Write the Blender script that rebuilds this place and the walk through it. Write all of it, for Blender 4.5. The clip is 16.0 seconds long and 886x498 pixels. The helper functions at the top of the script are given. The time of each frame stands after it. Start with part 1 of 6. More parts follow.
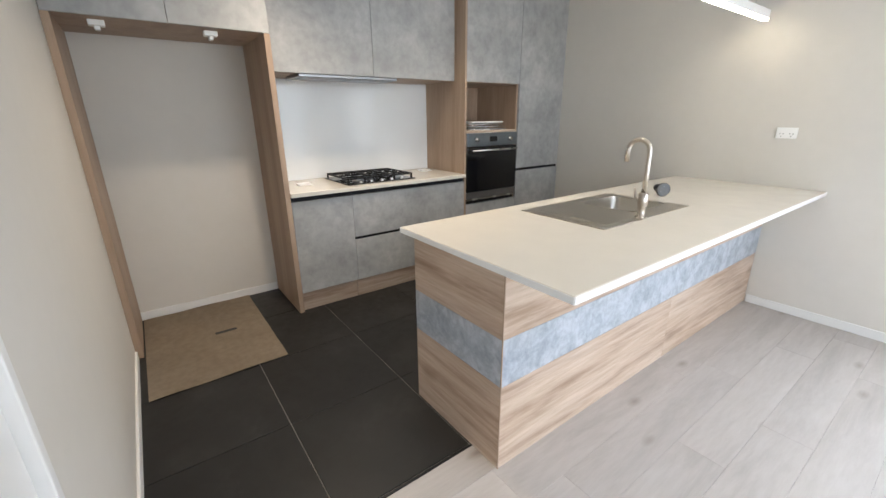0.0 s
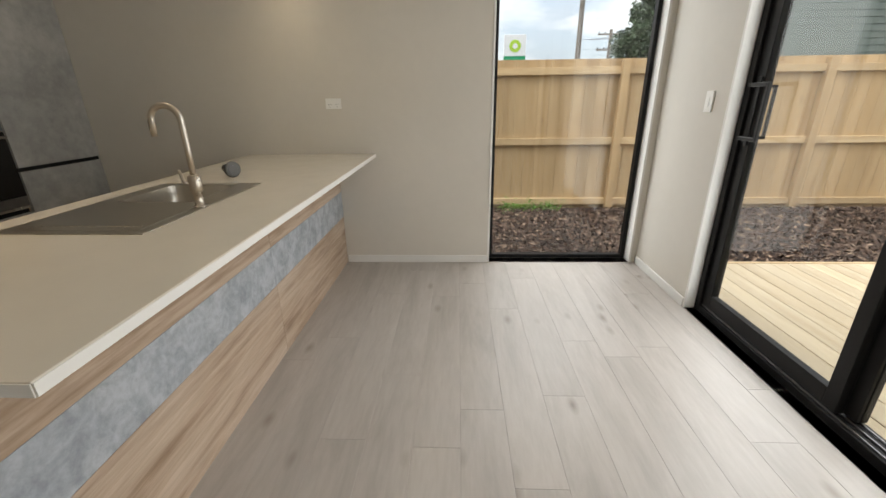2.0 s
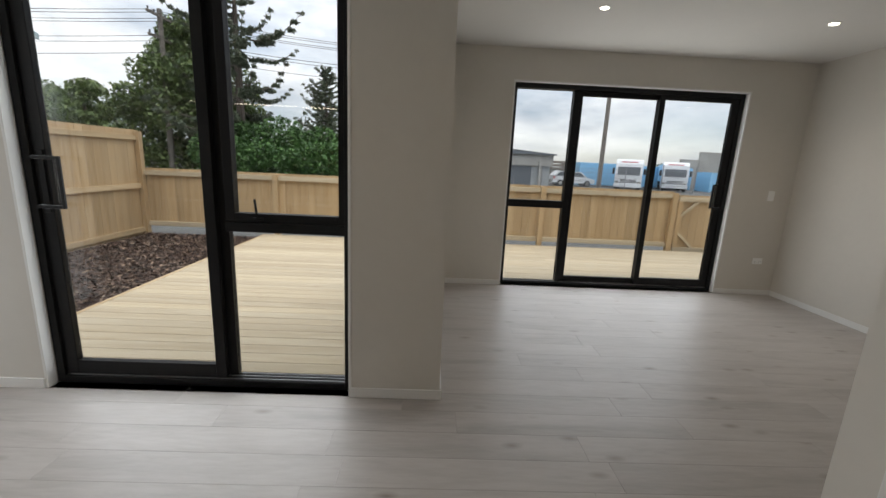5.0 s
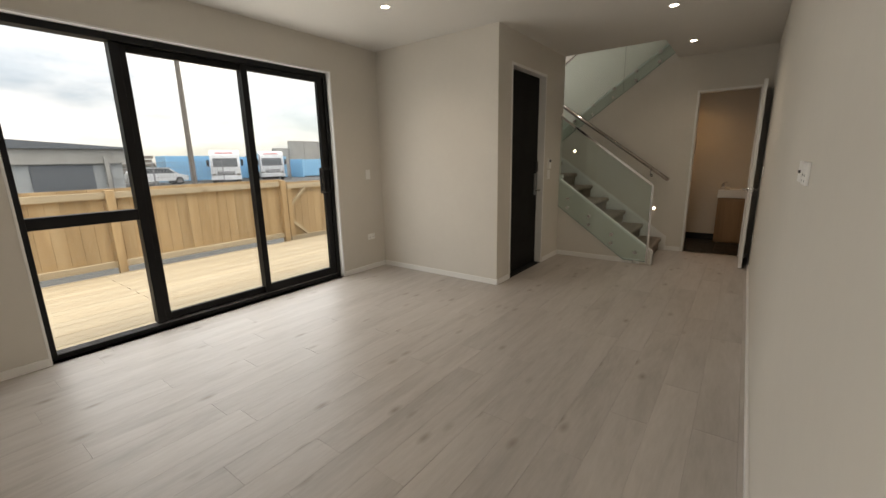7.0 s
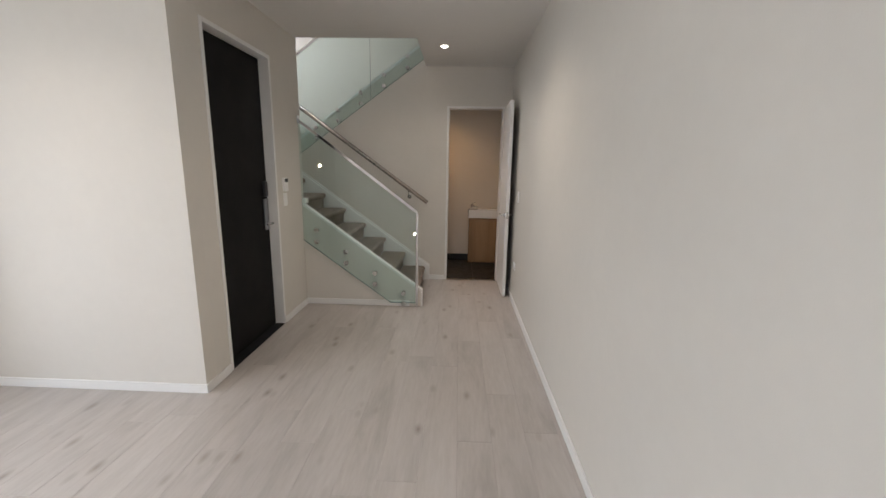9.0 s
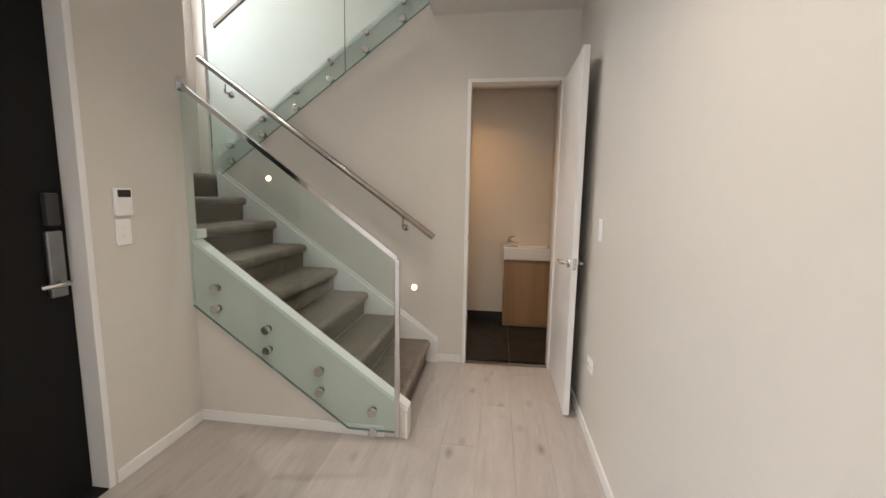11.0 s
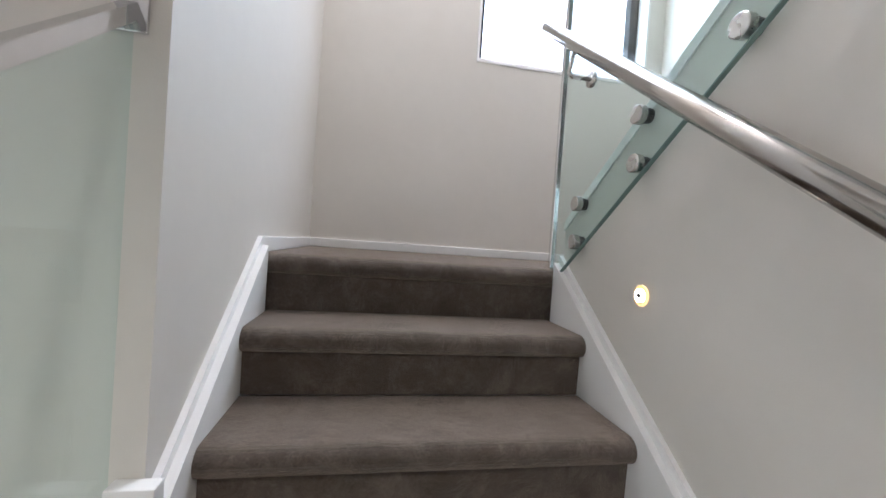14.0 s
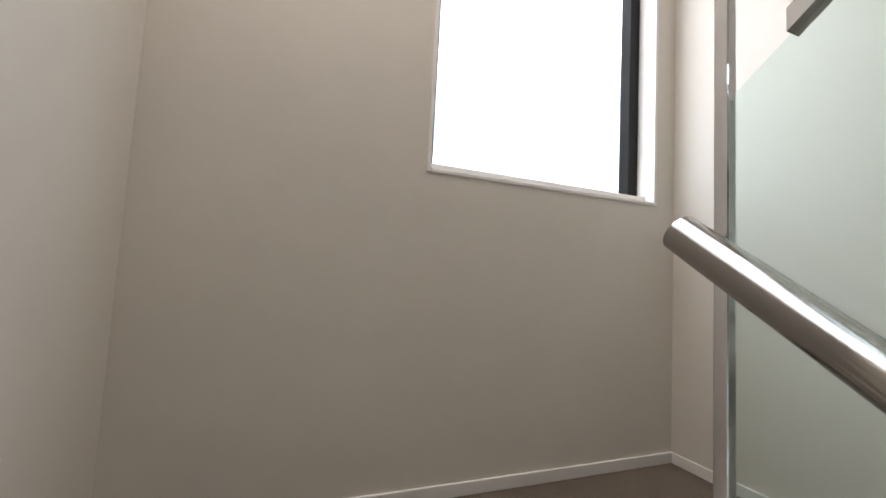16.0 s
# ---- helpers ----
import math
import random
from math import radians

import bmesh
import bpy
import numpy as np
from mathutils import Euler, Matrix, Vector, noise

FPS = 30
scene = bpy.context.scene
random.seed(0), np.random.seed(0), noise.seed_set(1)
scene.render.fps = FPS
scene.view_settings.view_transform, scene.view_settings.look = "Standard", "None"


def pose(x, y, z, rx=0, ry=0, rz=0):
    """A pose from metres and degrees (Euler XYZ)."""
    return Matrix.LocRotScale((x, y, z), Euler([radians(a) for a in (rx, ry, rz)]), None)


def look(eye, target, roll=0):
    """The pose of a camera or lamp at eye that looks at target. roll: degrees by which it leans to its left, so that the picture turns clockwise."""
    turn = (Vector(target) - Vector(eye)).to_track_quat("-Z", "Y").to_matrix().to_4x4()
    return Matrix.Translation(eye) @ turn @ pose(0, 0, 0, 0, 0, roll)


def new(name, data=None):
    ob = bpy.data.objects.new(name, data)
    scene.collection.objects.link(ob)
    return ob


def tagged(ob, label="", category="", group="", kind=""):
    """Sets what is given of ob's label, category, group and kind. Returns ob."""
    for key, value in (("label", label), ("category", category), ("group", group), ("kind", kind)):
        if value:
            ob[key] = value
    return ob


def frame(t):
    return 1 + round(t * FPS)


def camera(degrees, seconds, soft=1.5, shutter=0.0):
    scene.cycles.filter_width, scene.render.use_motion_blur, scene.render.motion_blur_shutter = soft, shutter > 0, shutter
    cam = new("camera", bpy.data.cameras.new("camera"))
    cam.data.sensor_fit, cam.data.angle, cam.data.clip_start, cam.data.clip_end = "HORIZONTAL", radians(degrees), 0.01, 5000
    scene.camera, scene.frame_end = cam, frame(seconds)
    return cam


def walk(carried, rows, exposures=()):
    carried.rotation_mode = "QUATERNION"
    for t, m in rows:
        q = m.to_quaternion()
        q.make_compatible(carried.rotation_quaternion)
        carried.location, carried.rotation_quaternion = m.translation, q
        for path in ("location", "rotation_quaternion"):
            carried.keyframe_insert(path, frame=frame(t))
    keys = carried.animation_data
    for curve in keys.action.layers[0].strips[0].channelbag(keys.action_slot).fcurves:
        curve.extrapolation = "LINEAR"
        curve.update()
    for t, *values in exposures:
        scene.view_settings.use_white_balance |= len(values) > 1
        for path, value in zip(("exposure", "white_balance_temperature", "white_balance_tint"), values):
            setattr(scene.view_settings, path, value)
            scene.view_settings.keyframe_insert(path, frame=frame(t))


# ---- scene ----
cam = camera(95.5, 16.0)
PATH = [
    (0, (0.695, 0.109, 1.385), (2.227, -1.014, 0.759), -0.5),
    (0.5, (0.675, 0.015, 1.335), (1.736, -1.518, 0.612), -0.0),
    (1, (0.643, -0.035, 1.308), (1.277, -1.774, 0.549), 1.2),
    (1.5, (0.603, -0.185, 1.325), (1.035, -1.998, 0.598), -0.1),
    (2, (0.682, -0.342, 1.282), (0.756, -2.214, 0.583), -0.7),
    (2.5, (0.794, -0.409, 1.312), (0.441, -2.265, 0.654), -0.2),
    (3, (0.991, -0.461, 1.356), (0.283, -2.256, 0.829), 1.2),
    (3.5, (1.121, -0.603, 1.371), (0.094, -2.269, 0.956), 1.5),
    (3.7, (1.185, -0.666, 1.382), (-0.026, -2.208, 0.991), 1.5),
    (4, (1.332, -0.691, 1.394), (-0.211, -1.897, 0.989), 1.7),
    (4.5, (1.417, -0.584, 1.378), (-0.46, -1.107, 0.93), 2.0),
    (5, (1.415, -0.491, 1.397), (-0.54, -0.431, 0.981), 2.7),
    (5.2, (1.391, -0.384, 1.327), (-0.568, -0.202, 0.967), 1.5),
    (7.3, (0.369, 0.021, 1.382), (-0.57, 1.729, 0.931), -0.7),
    (7.5, (0.255, 0.127, 1.395), (-0.539, 1.905, 0.942), -0.6),
    (8, (0.088, 0.467, 1.381), (-0.334, 2.368, 0.927), -0.5),
    (8.5, (0.023, 0.89, 1.391), (-0.076, 2.835, 0.939), -0.4),
    (9, (0.075, 1.36, 1.467), (0.005, 3.318, 1.067), 1.0),
    (9.2, (0.076, 1.549, 1.473), (-0.009, 3.507, 1.071), 1.4),
    (11.3, (0.202, 3.747, 1.323), (-0.164, 5.697, 1.073), 0.5),
    (11.5, (0.218, 3.961, 1.336), (-0.256, 5.883, 1.05), 1.1),
    (12, (0.19, 4.458, 1.329), (-0.424, 6.341, 1.055), 3.5),
    (12.5, (0.122, 4.947, 1.365), (-0.944, 6.626, 1.156), 1.4),
    (13, (-0.041, 5.353, 1.43), (-1.631, 6.538, 1.162), 2.4),
    (13.5, (-0.388, 5.651, 1.445), (-2.222, 6.434, 1.292), 4.5),
    (14, (-0.779, 5.833, 1.555), (-2.745, 6.199, 1.524), 4.0),
    (14.5, (-1.114, 5.889, 1.741), (-3.087, 6.194, 1.869), 4.5),
    (15, (-1.348, 5.925, 1.912), (-3.323, 6.243, 1.909), 4.0),
    (15.5, (-1.605, 5.896, 2.124), (-3.556, 6.336, 2.153), 2.5),
    (16, (-1.808, 5.951, 2.295), (-3.67, 6.666, 2.442), 3.0),
]
walk(cam, [(t, look(eye, target, roll)) for t, eye, target, roll in PATH],
     exposures=[(0.0, 2.07, 6080, 13), (0.5, 1.68, 5860, 13), (1.0, 1.32, 6950, 13), (1.5, 1.17, 7050, 13), (2.0, 0.92, 7250, 13), (2.5, 0.84, 7150, 13), (3.5, 0.62, 6700, 13), (4.0, 0.54, 6280, 13), (4.5, 0.37, 6280, 13), (5.0, 0.31, 6750, 13), (7.5, 0.87, 7580, 16),
                (8.0, 1.02, 7250, 19), (8.5, 1.43, 7080, 19), (9.0, 1.65, 6400, 16), (11.5, 2.35, 6600, 16), (12.5, 2.52, 6180, 16), (13.0, 2.52, 5800, 16), (13.5, 2.67, 5500, 16), (14.0, 2.63, 5720, 16), (14.5, 2.48, 5800, 16), (15.0, 2.32, 6300, 16), (15.5, 2.08, 6400, 16), (16.0, 1.70, 6580, 16)])

# ---- world, sun and lamps ----
SKY = 0.13
world = bpy.data.worlds.new("overcast_sky")
scene.world = world
world.use_nodes = True
wn, wl = world.node_tree.nodes, world.node_tree.links
wn.clear()
w_out, w_bg = wn.new("ShaderNodeOutputWorld"), wn.new("ShaderNodeBackground")
w_sky = wn.new("ShaderNodeTexSky")
w_sky.sky_type, w_sky.sun_disc = "NISHITA", False
w_sky.sun_elevation, w_sky.sun_rotation = radians(64), radians(56)
w_co, w_map = wn.new("ShaderNodeTexCoord"), wn.new("ShaderNodeMapping")
w_map.inputs["Scale"].default_value = (1.0, 1.0, 3.2)
w_noise, w_ramp, w_mix = wn.new("ShaderNodeTexNoise"), wn.new("ShaderNodeValToRGB"), wn.new("ShaderNodeMix")
w_noise.inputs["Scale"].default_value, w_noise.inputs["Detail"].default_value = 2.6, 7.0
w_ramp.color_ramp.elements[0].position, w_ramp.color_ramp.elements[1].position = 0.36, 0.62
w_ramp.color_ramp.elements[0].color = (0.55, 0.55, 0.55, 1)
w_ramp.color_ramp.elements[1].color = (1.0, 1.0, 1.0, 1)
w_mix.data_type = "RGBA"
w_cloud = wn.new("ShaderNodeValToRGB")
w_cloud.color_ramp.elements[0].position, w_cloud.color_ramp.elements[1].position = 0.40, 0.66
w_cloud.color_ramp.elements[0].color, w_cloud.color_ramp.elements[1].color = (0.34, 0.40, 0.48, 1), (1.0, 1.0, 1.0, 1)
w_gain = wn.new("ShaderNodeVectorMath")
w_gain.operation = "SCALE"
# an overcast sky is brighter overhead than at the horizon
w_sep, w_up = wn.new("ShaderNodeSeparateXYZ"), wn.new("ShaderNodeMath")
w_up.operation = "MULTIPLY_ADD"
w_up.use_clamp = False
w_up.inputs[1].default_value, w_up.inputs[2].default_value = 18.5, 7.2
wl.new(w_co.outputs["Generated"], w_sep.inputs[0])
wl.new(w_sep.outputs["Z"], w_up.inputs[0])
wl.new(w_up.outputs[0], w_gain.inputs["Scale"])
w_big = wn.new("ShaderNodeTexNoise")
w_big.inputs["Scale"].default_value, w_big.inputs["Detail"].default_value, w_big.inputs["Roughness"].default_value = 1.9, 8.0, 0.58
wl.new(w_co.outputs["Generated"], w_map.inputs["Vector"])
wl.new(w_map.outputs["Vector"], w_noise.inputs["Vector"])
wl.new(w_noise.outputs["Fac"], w_ramp.inputs["Fac"])
wl.new(w_map.outputs["Vector"], w_big.inputs["Vector"])
wl.new(w_big.outputs["Fac"], w_cloud.inputs["Fac"])
wl.new(w_cloud.outputs["Color"], w_gain.inputs[0])
wl.new(w_gain.outputs["Vector"], w_mix.inputs["B"])
wl.new(w_ramp.outputs["Color"], w_mix.inputs["Factor"])
wl.new(w_sky.outputs["Color"], w_mix.inputs["A"])
wl.new(w_mix.outputs["Result"], w_bg.inputs["Color"])
w_bg.inputs["Strength"].default_value = SKY
wl.new(w_bg.outputs["Background"], w_out.inputs["Surface"])

sun = new("sun", bpy.data.lights.new("sun", "SUN"))
sun.data.energy, sun.data.angle, sun.data.color = 0.9, radians(30), (1.0, 0.97, 0.93)
sun.matrix_world = look((0, 0, 30), (-6.0, -4.0, 15.0))


def sky_lamp(eye, target, width, height, power):
    """An area lamp in a window's opening that stands in for the sky's light."""
    lamp = new("sky_lamp", bpy.data.lights.new("sky_lamp", "AREA"))
    lamp.data.shape, lamp.data.size, lamp.data.size_y = "RECTANGLE", width, height
    lamp.data.energy, lamp.data.color = power, (0.85, 0.945, 1.0)
    lamp.matrix_world = look(eye, target)


sky_lamp((-0.15, -3.55, 1.22), (-0.15, 0, 1.22), 1.08, 2.3, 5.0)
sky_lamp((-0.835, -1.825, 1.2), (3, -1.825, 1.2), 1.66, 2.2, 11)
sky_lamp((-3.275, 1.66, 1.18), (3, 1.66, 1.18), 2.5, 2.15, 15)
sky_lamp((-3.34, 7.0, 3.85), (0, 7.0, 3.85), 1.08, 2.2, 6)


# ---- materials ----
def shader(name):
    m = bpy.data.materials.new(name)
    m.use_nodes = True
    t = m.node_tree
    return m, t.nodes, t.links, t.nodes["Principled BSDF"]


def ramp(n, stops):
    r = n.new("ShaderNodeValToRGB")
    e = r.color_ramp.elements
    while len(e) < len(stops):
        e.new(0.5)
    for k, (p, c) in enumerate(stops):
        e[k].position = p
        e[k].color = (*c, 1)
    return r


def coords(n, l, scale, rot=(0, 0, 0), space="Object", by_object=False):
    co, mp = n.new("ShaderNodeTexCoord"), n.new("ShaderNodeMapping")
    mp.inputs["Scale"].default_value, mp.inputs["Rotation"].default_value = scale, rot
    l.new(co.outputs[space], mp.inputs["Vector"])
    if by_object:
        info, mul = n.new("ShaderNodeObjectInfo"), n.new("ShaderNodeMath")
        mul.operation = "MULTIPLY"
        mul.inputs[1].default_value = 37.0
        l.new(info.outputs["Random"], mul.inputs[0])
        l.new(mul.outputs[0], mp.inputs["Location"])
    return mp


def noise_tex(n, l, vec, scale, detail=4.0, rough=0.55, distort=0.0):
    x = n.new("ShaderNodeTexNoise")
    x.inputs["Scale"].default_value, x.inputs["Detail"].default_value = scale, detail
    x.inputs["Roughness"].default_value, x.inputs["Distortion"].default_value = rough, distort
    l.new(vec.outputs["Vector"], x.inputs["Vector"])
    return x


def mixed(n, l, kind, fac, a, b):
    x = n.new("ShaderNodeMix")
    x.data_type, x.blend_type = "RGBA", kind
    for slot, v in (("Factor", fac), ("A", a), ("B", b)):
        if hasattr(v, "links"):
            l.new(v, x.inputs[slot])
        else:
            x.inputs[slot].default_value = v if slot == "Factor" else (*v, 1)
    return x.outputs["Result"]


def bumped(n, l, bsdf, height, strength, distance=0.01):
    b = n.new("ShaderNodeBump")
    b.inputs["Strength"].default_value, b.inputs["Distance"].default_value = strength, distance
    l.new(height, b.inputs["Height"])
    l.new(b.outputs["Normal"], bsdf.inputs["Normal"])


def plain(name, color, rough=0.5, metal=0.0, vary=0.06, scale=3.0, bump=0.0, bump_scale=150.0):
    """A painted, plastic or metal surface with slight unevenness at two scales."""
    m, n, l, p = shader(name)
    v = coords(n, l, (1, 1, 1), by_object=True)
    a, b = noise_tex(n, l, v, scale, 5), noise_tex(n, l, v, scale * 14, 3)
    lo, hi = [c * (1 - vary) for c in color], [min(1, c * (1 + vary)) for c in color]
    c1 = ramp(n, [(0.3, lo), (0.7, hi)])
    l.new(a.outputs["Fac"], c1.inputs["Fac"])
    c2 = ramp(n, [(0.3, (1 - vary * 0.6,) * 3), (0.7, (1, 1, 1))])
    l.new(b.outputs["Fac"], c2.inputs["Fac"])
    l.new(mixed(n, l, "MULTIPLY", 1.0, c1.outputs["Color"], c2.outputs["Color"]), p.inputs["Base Color"])
    dr = 0.06 if rough > 0.3 else 0.012
    r = ramp(n, [(0.3, (max(0.03, rough - dr),) * 3), (0.7, (min(1, rough + dr),) * 3)])
    l.new(a.outputs["Fac"], r.inputs["Fac"])
    l.new(r.outputs["Color"], p.inputs["Roughness"])
    p.inputs["Metallic"].default_value = metal
    if bump:
        bumped(n, l, p, noise_tex(n, l, v, bump_scale, 3).outputs["Fac"], bump, 0.002)
    return m


def grained(name, dark, mid, light, along, rough=0.5, fine=55.0, knots=True, per_object=0.12, bump=0.15, stretch=16.0, fleck=0.14, figure=5.0, band=(0.30, 0.48, 0.70), knot_size=1.0, warp=0.9, knot_scale=3.4):
    """Wood: long grain along one axis, soft cathedral bands, a few knots, and each piece a little different."""
    m, n, l, p = shader(name)
    s = [1.0, 1.0, 1.0]
    s[along] = 1.0 / stretch
    v = coords(n, l, s, by_object=True)
    g1 = noise_tex(n, l, v, figure, 6, 0.65, warp)
    g2 = noise_tex(n, l, v, fine, 4, 0.6, 0.2)
    c = ramp(n, list(zip(band, (dark, mid, light))))
    l.new(g1.outputs["Fac"], c.inputs["Fac"])
    f = ramp(n, [(0.3, (1 - fleck, 1 - fleck * 1.07, 1 - fleck * 1.2)), (0.65, (1, 1, 1))])
    l.new(g2.outputs["Fac"], f.inputs["Fac"])
    col = mixed(n, l, "MULTIPLY", 1.0, c.outputs["Color"], f.outputs["Color"])
    if knots:
        s2 = [1.0, 1.0, 1.0]
        s2[along] = 0.45
        kv = coords(n, l, s2, by_object=True)
        k = n.new("ShaderNodeTexVoronoi")
        k.inputs["Scale"].default_value = knot_scale
        l.new(kv.outputs["Vector"], k.inputs["Vector"])
        kr = ramp(n, [(0.0, (0.42, 0.36, 0.32)), (0.05 * knot_size, (0.74, 0.7, 0.66)), (0.11 * knot_size, (1, 1, 1))])
        l.new(k.outputs["Distance"], kr.inputs["Fac"])
        col = mixed(n, l, "MULTIPLY", 0.85, col, kr.outputs["Color"])
    info = n.new("ShaderNodeObjectInfo")
    o = ramp(n, [(0.0, (1 - per_object,) * 3), (1.0, (1 + per_object * 0.4,) * 3)])
    l.new(info.outputs["Random"], o.inputs["Fac"])
    col = mixed(n, l, "MULTIPLY", 1.0, col, o.outputs["Color"])
    l.new(col, p.inputs["Base Color"])
    p.inputs["Roughness"].default_value = rough
    bumped(n, l, p, g2.outputs["Fac"], bump, 0.003)
    return m


def mottled(name, stops, scale, rough, bump=0.1, rough_vary=0.08, second=6.0):
    """Concrete, stone and the like: clouds at two scales and a fine relief."""
    m, n, l, p = shader(name)
    v = coords(n, l, (1, 1, 1), by_object=True)
    a = noise_tex(n, l, v, scale, 8, 0.62, 0.4)
    b = noise_tex(n, l, v, scale * second, 5, 0.6)
    c = ramp(n, stops)
    l.new(a.outputs["Fac"], c.inputs["Fac"])
    d = ramp(n, [(0.35, (0.84, 0.84, 0.84)), (0.6, (1, 1, 1))])
    l.new(b.outputs["Fac"], d.inputs["Fac"])
    l.new(mixed(n, l, "MULTIPLY", 1.0, c.outputs["Color"], d.outputs["Color"]), p.inputs["Base Color"])
    r = ramp(n, [(0.3, (max(0.02, rough - rough_vary),) * 3), (0.7, (rough + rough_vary,) * 3)])
    l.new(b.outputs["Fac"], r.inputs["Fac"])
    l.new(r.outputs["Color"], p.inputs["Roughness"])
    bumped(n, l, p, b.outputs["Fac"], bump, 0.004)
    return m


def glazing(name, tint, gloss=0.02):
    """Clear glass: see-through with a reflection that grows at a slant."""
    m, n, l, p = shader(name)
    n.remove(p)
    tr, gl, mx, lw = n.new("ShaderNodeBsdfTransparent"), n.new("ShaderNodeBsdfGlossy"), n.new("ShaderNodeMixShader"), n.new("ShaderNodeLayerWeight")
    tr.inputs["Color"].default_value = (*tint, 1)
    gl.inputs["Roughness"].default_value = gloss
    lw.inputs["Blend"].default_value = 0.5
    pw, ml = n.new("ShaderNodeMath"), n.new("ShaderNodeMath")
    pw.operation, ml.operation = "POWER", "MULTIPLY_ADD"
    pw.inputs[1].default_value, ml.inputs[1].default_value, ml.inputs[2].default_value = 4.0, 0.5, 0.036
    l.new(lw.outputs["Facing"], pw.inputs[0])
    l.new(pw.outputs[0], ml.inputs[0])
    l.new(ml.outputs[0], mx.inputs["Fac"])
    l.new(tr.outputs[0], mx.inputs[1])
    l.new(gl.outputs[0], mx.inputs[2])
    l.new(mx.outputs[0], n["Material Output"].inputs["Surface"])
    return m


def glowing(name, color, strength):
    m, n, l, p = shader(name)
    p.inputs["Base Color"].default_value = (*color, 1)
    p.inputs["Emission Color"].default_value = (*color, 1)
    p.inputs["Emission Strength"].default_value = strength
    return m


WALL = plain("warm_white_wall_paint", (0.665, 0.63, 0.575), 0.62, vary=0.03, scale=1.2, bump=0.12, bump_scale=260)
CEIL = plain("ceiling_paint", (0.71, 0.69, 0.66), 0.8, vary=0.02, scale=1.0, bump=0.08, bump_scale=260)
TRIM = plain("white_trim_enamel", (0.80, 0.79, 0.77), 0.38, vary=0.02, scale=2.0)
PLASTIC = plain("white_plastic", (0.88, 0.875, 0.855), 0.35, vary=0.02)
DARK_PLASTIC = plain("dark_plastic", (0.03, 0.03, 0.032), 0.4)
BLACK_METAL = plain("black_powdercoat", (0.010, 0.010, 0.011), 0.48, vary=0.15, scale=6, bump=0.05, bump_scale=400)
BLACK_DOOR = plain("black_door_paint", (0.0045, 0.004, 0.004), 0.65, vary=0.2, scale=4, bump=0.1, bump_scale=200)
CHROME = plain("polished_chrome", (0.72, 0.72, 0.73), 0.09, 1.0, vary=0.04)
STEEL = plain("brushed_steel", (0.60, 0.59, 0.57), 0.27, 1.0, vary=0.08, scale=12)
DARK_STEEL = plain("satin_dark_steel", (0.32, 0.32, 0.33), 0.35, 1.0, vary=0.1, scale=12)
PANEL = plain("blue_grey_steel", (0.20, 0.23, 0.26), 0.3, 1.0, vary=0.08, scale=12)
LAMINATE = grained("pale_oak_laminate_plank", (0.375, 0.342, 0.316), (0.457, 0.421, 0.393), (0.512, 0.475, 0.446), 1, rough=0.40, fine=48, per_object=0.045, bump=0.04, stretch=7, fleck=0.09, figure=6.0, knot_size=1.5, warp=0.5, knot_scale=5.5)
OAK_V = grained("oak_laminate_upright", (0.30, 0.205, 0.135), (0.40, 0.285, 0.20), (0.47, 0.35, 0.25), 2, rough=0.5, fine=60, knots=False, per_object=0.06)
OAK_H = grained("oak_laminate_lengthwise", (0.34, 0.23, 0.155), (0.50, 0.37, 0.275), (0.59, 0.465, 0.365), 1, rough=0.5, fine=70, per_object=0.03, stretch=14, fleck=0.2, figure=15.0, band=(0.34, 0.47, 0.62), warp=0.15, knot_size=1.3)
OAK_X = grained("oak_laminate_crosswise", (0.34, 0.23, 0.155), (0.50, 0.37, 0.275), (0.59, 0.465, 0.365), 0, rough=0.5, fine=70, per_object=0.03, stretch=14, fleck=0.2, figure=15.0, band=(0.34, 0.47, 0.62), warp=0.15, knot_size=1.3)
VANITY_OAK = grained("honey_oak_veneer", (0.26, 0.145, 0.062), (0.35, 0.205, 0.095), (0.42, 0.26, 0.13), 2, rough=0.45, fine=60, knots=False)
CONCRETE = mottled("grey_concrete_laminate", [(0.3, (0.31, 0.31, 0.305)), (0.5, (0.385, 0.385, 0.38)), (0.68, (0.47, 0.465, 0.455))], 3.4, 0.48, 0.06, 0.06, 5)
STONE = plain("cream_stone_benchtop", (0.71, 0.67, 0.595), 0.2, vary=0.015, scale=8)
WEATHERED = mottled("weathered_blue_grey_laminate", [(0.34, (0.29, 0.315, 0.35)), (0.48, (0.37, 0.40, 0.44)), (0.62, (0.47, 0.50, 0.54))], 12.0, 0.5, 0.05, 0.05, 4)
SPLASH = plain("white_glass_splashback", (0.82, 0.83, 0.83), 0.12, vary=0.01)
TILE = mottled("charcoal_floor_tile", [(0.3, (0.012, 0.0117, 0.0115)), (0.55, (0.019, 0.0185, 0.018)), (0.7, (0.031, 0.030, 0.029))], 3.0, 0.42, 0.08)
GROUT = plain("grey_grout", (0.30, 0.27, 0.24), 0.85, vary=0.2, scale=20)
TILE.node_tree.nodes["Principled BSDF"].inputs["Specular IOR Level"].default_value = 0.35
GUNMETAL = plain("dark_gunmetal_fitting", (0.10, 0.098, 0.095), 0.34, 1.0, vary=0.1, scale=20)
# the benchtop stone whitened to stand for window daylight on its edge
DAYLIT_EDGE = plain("daylit_stone_edge", (0.79, 0.785, 0.765), 0.3, vary=0.015, scale=8)
LAMINATE.node_tree.nodes["Principled BSDF"].inputs["Specular IOR Level"].default_value = 0.75
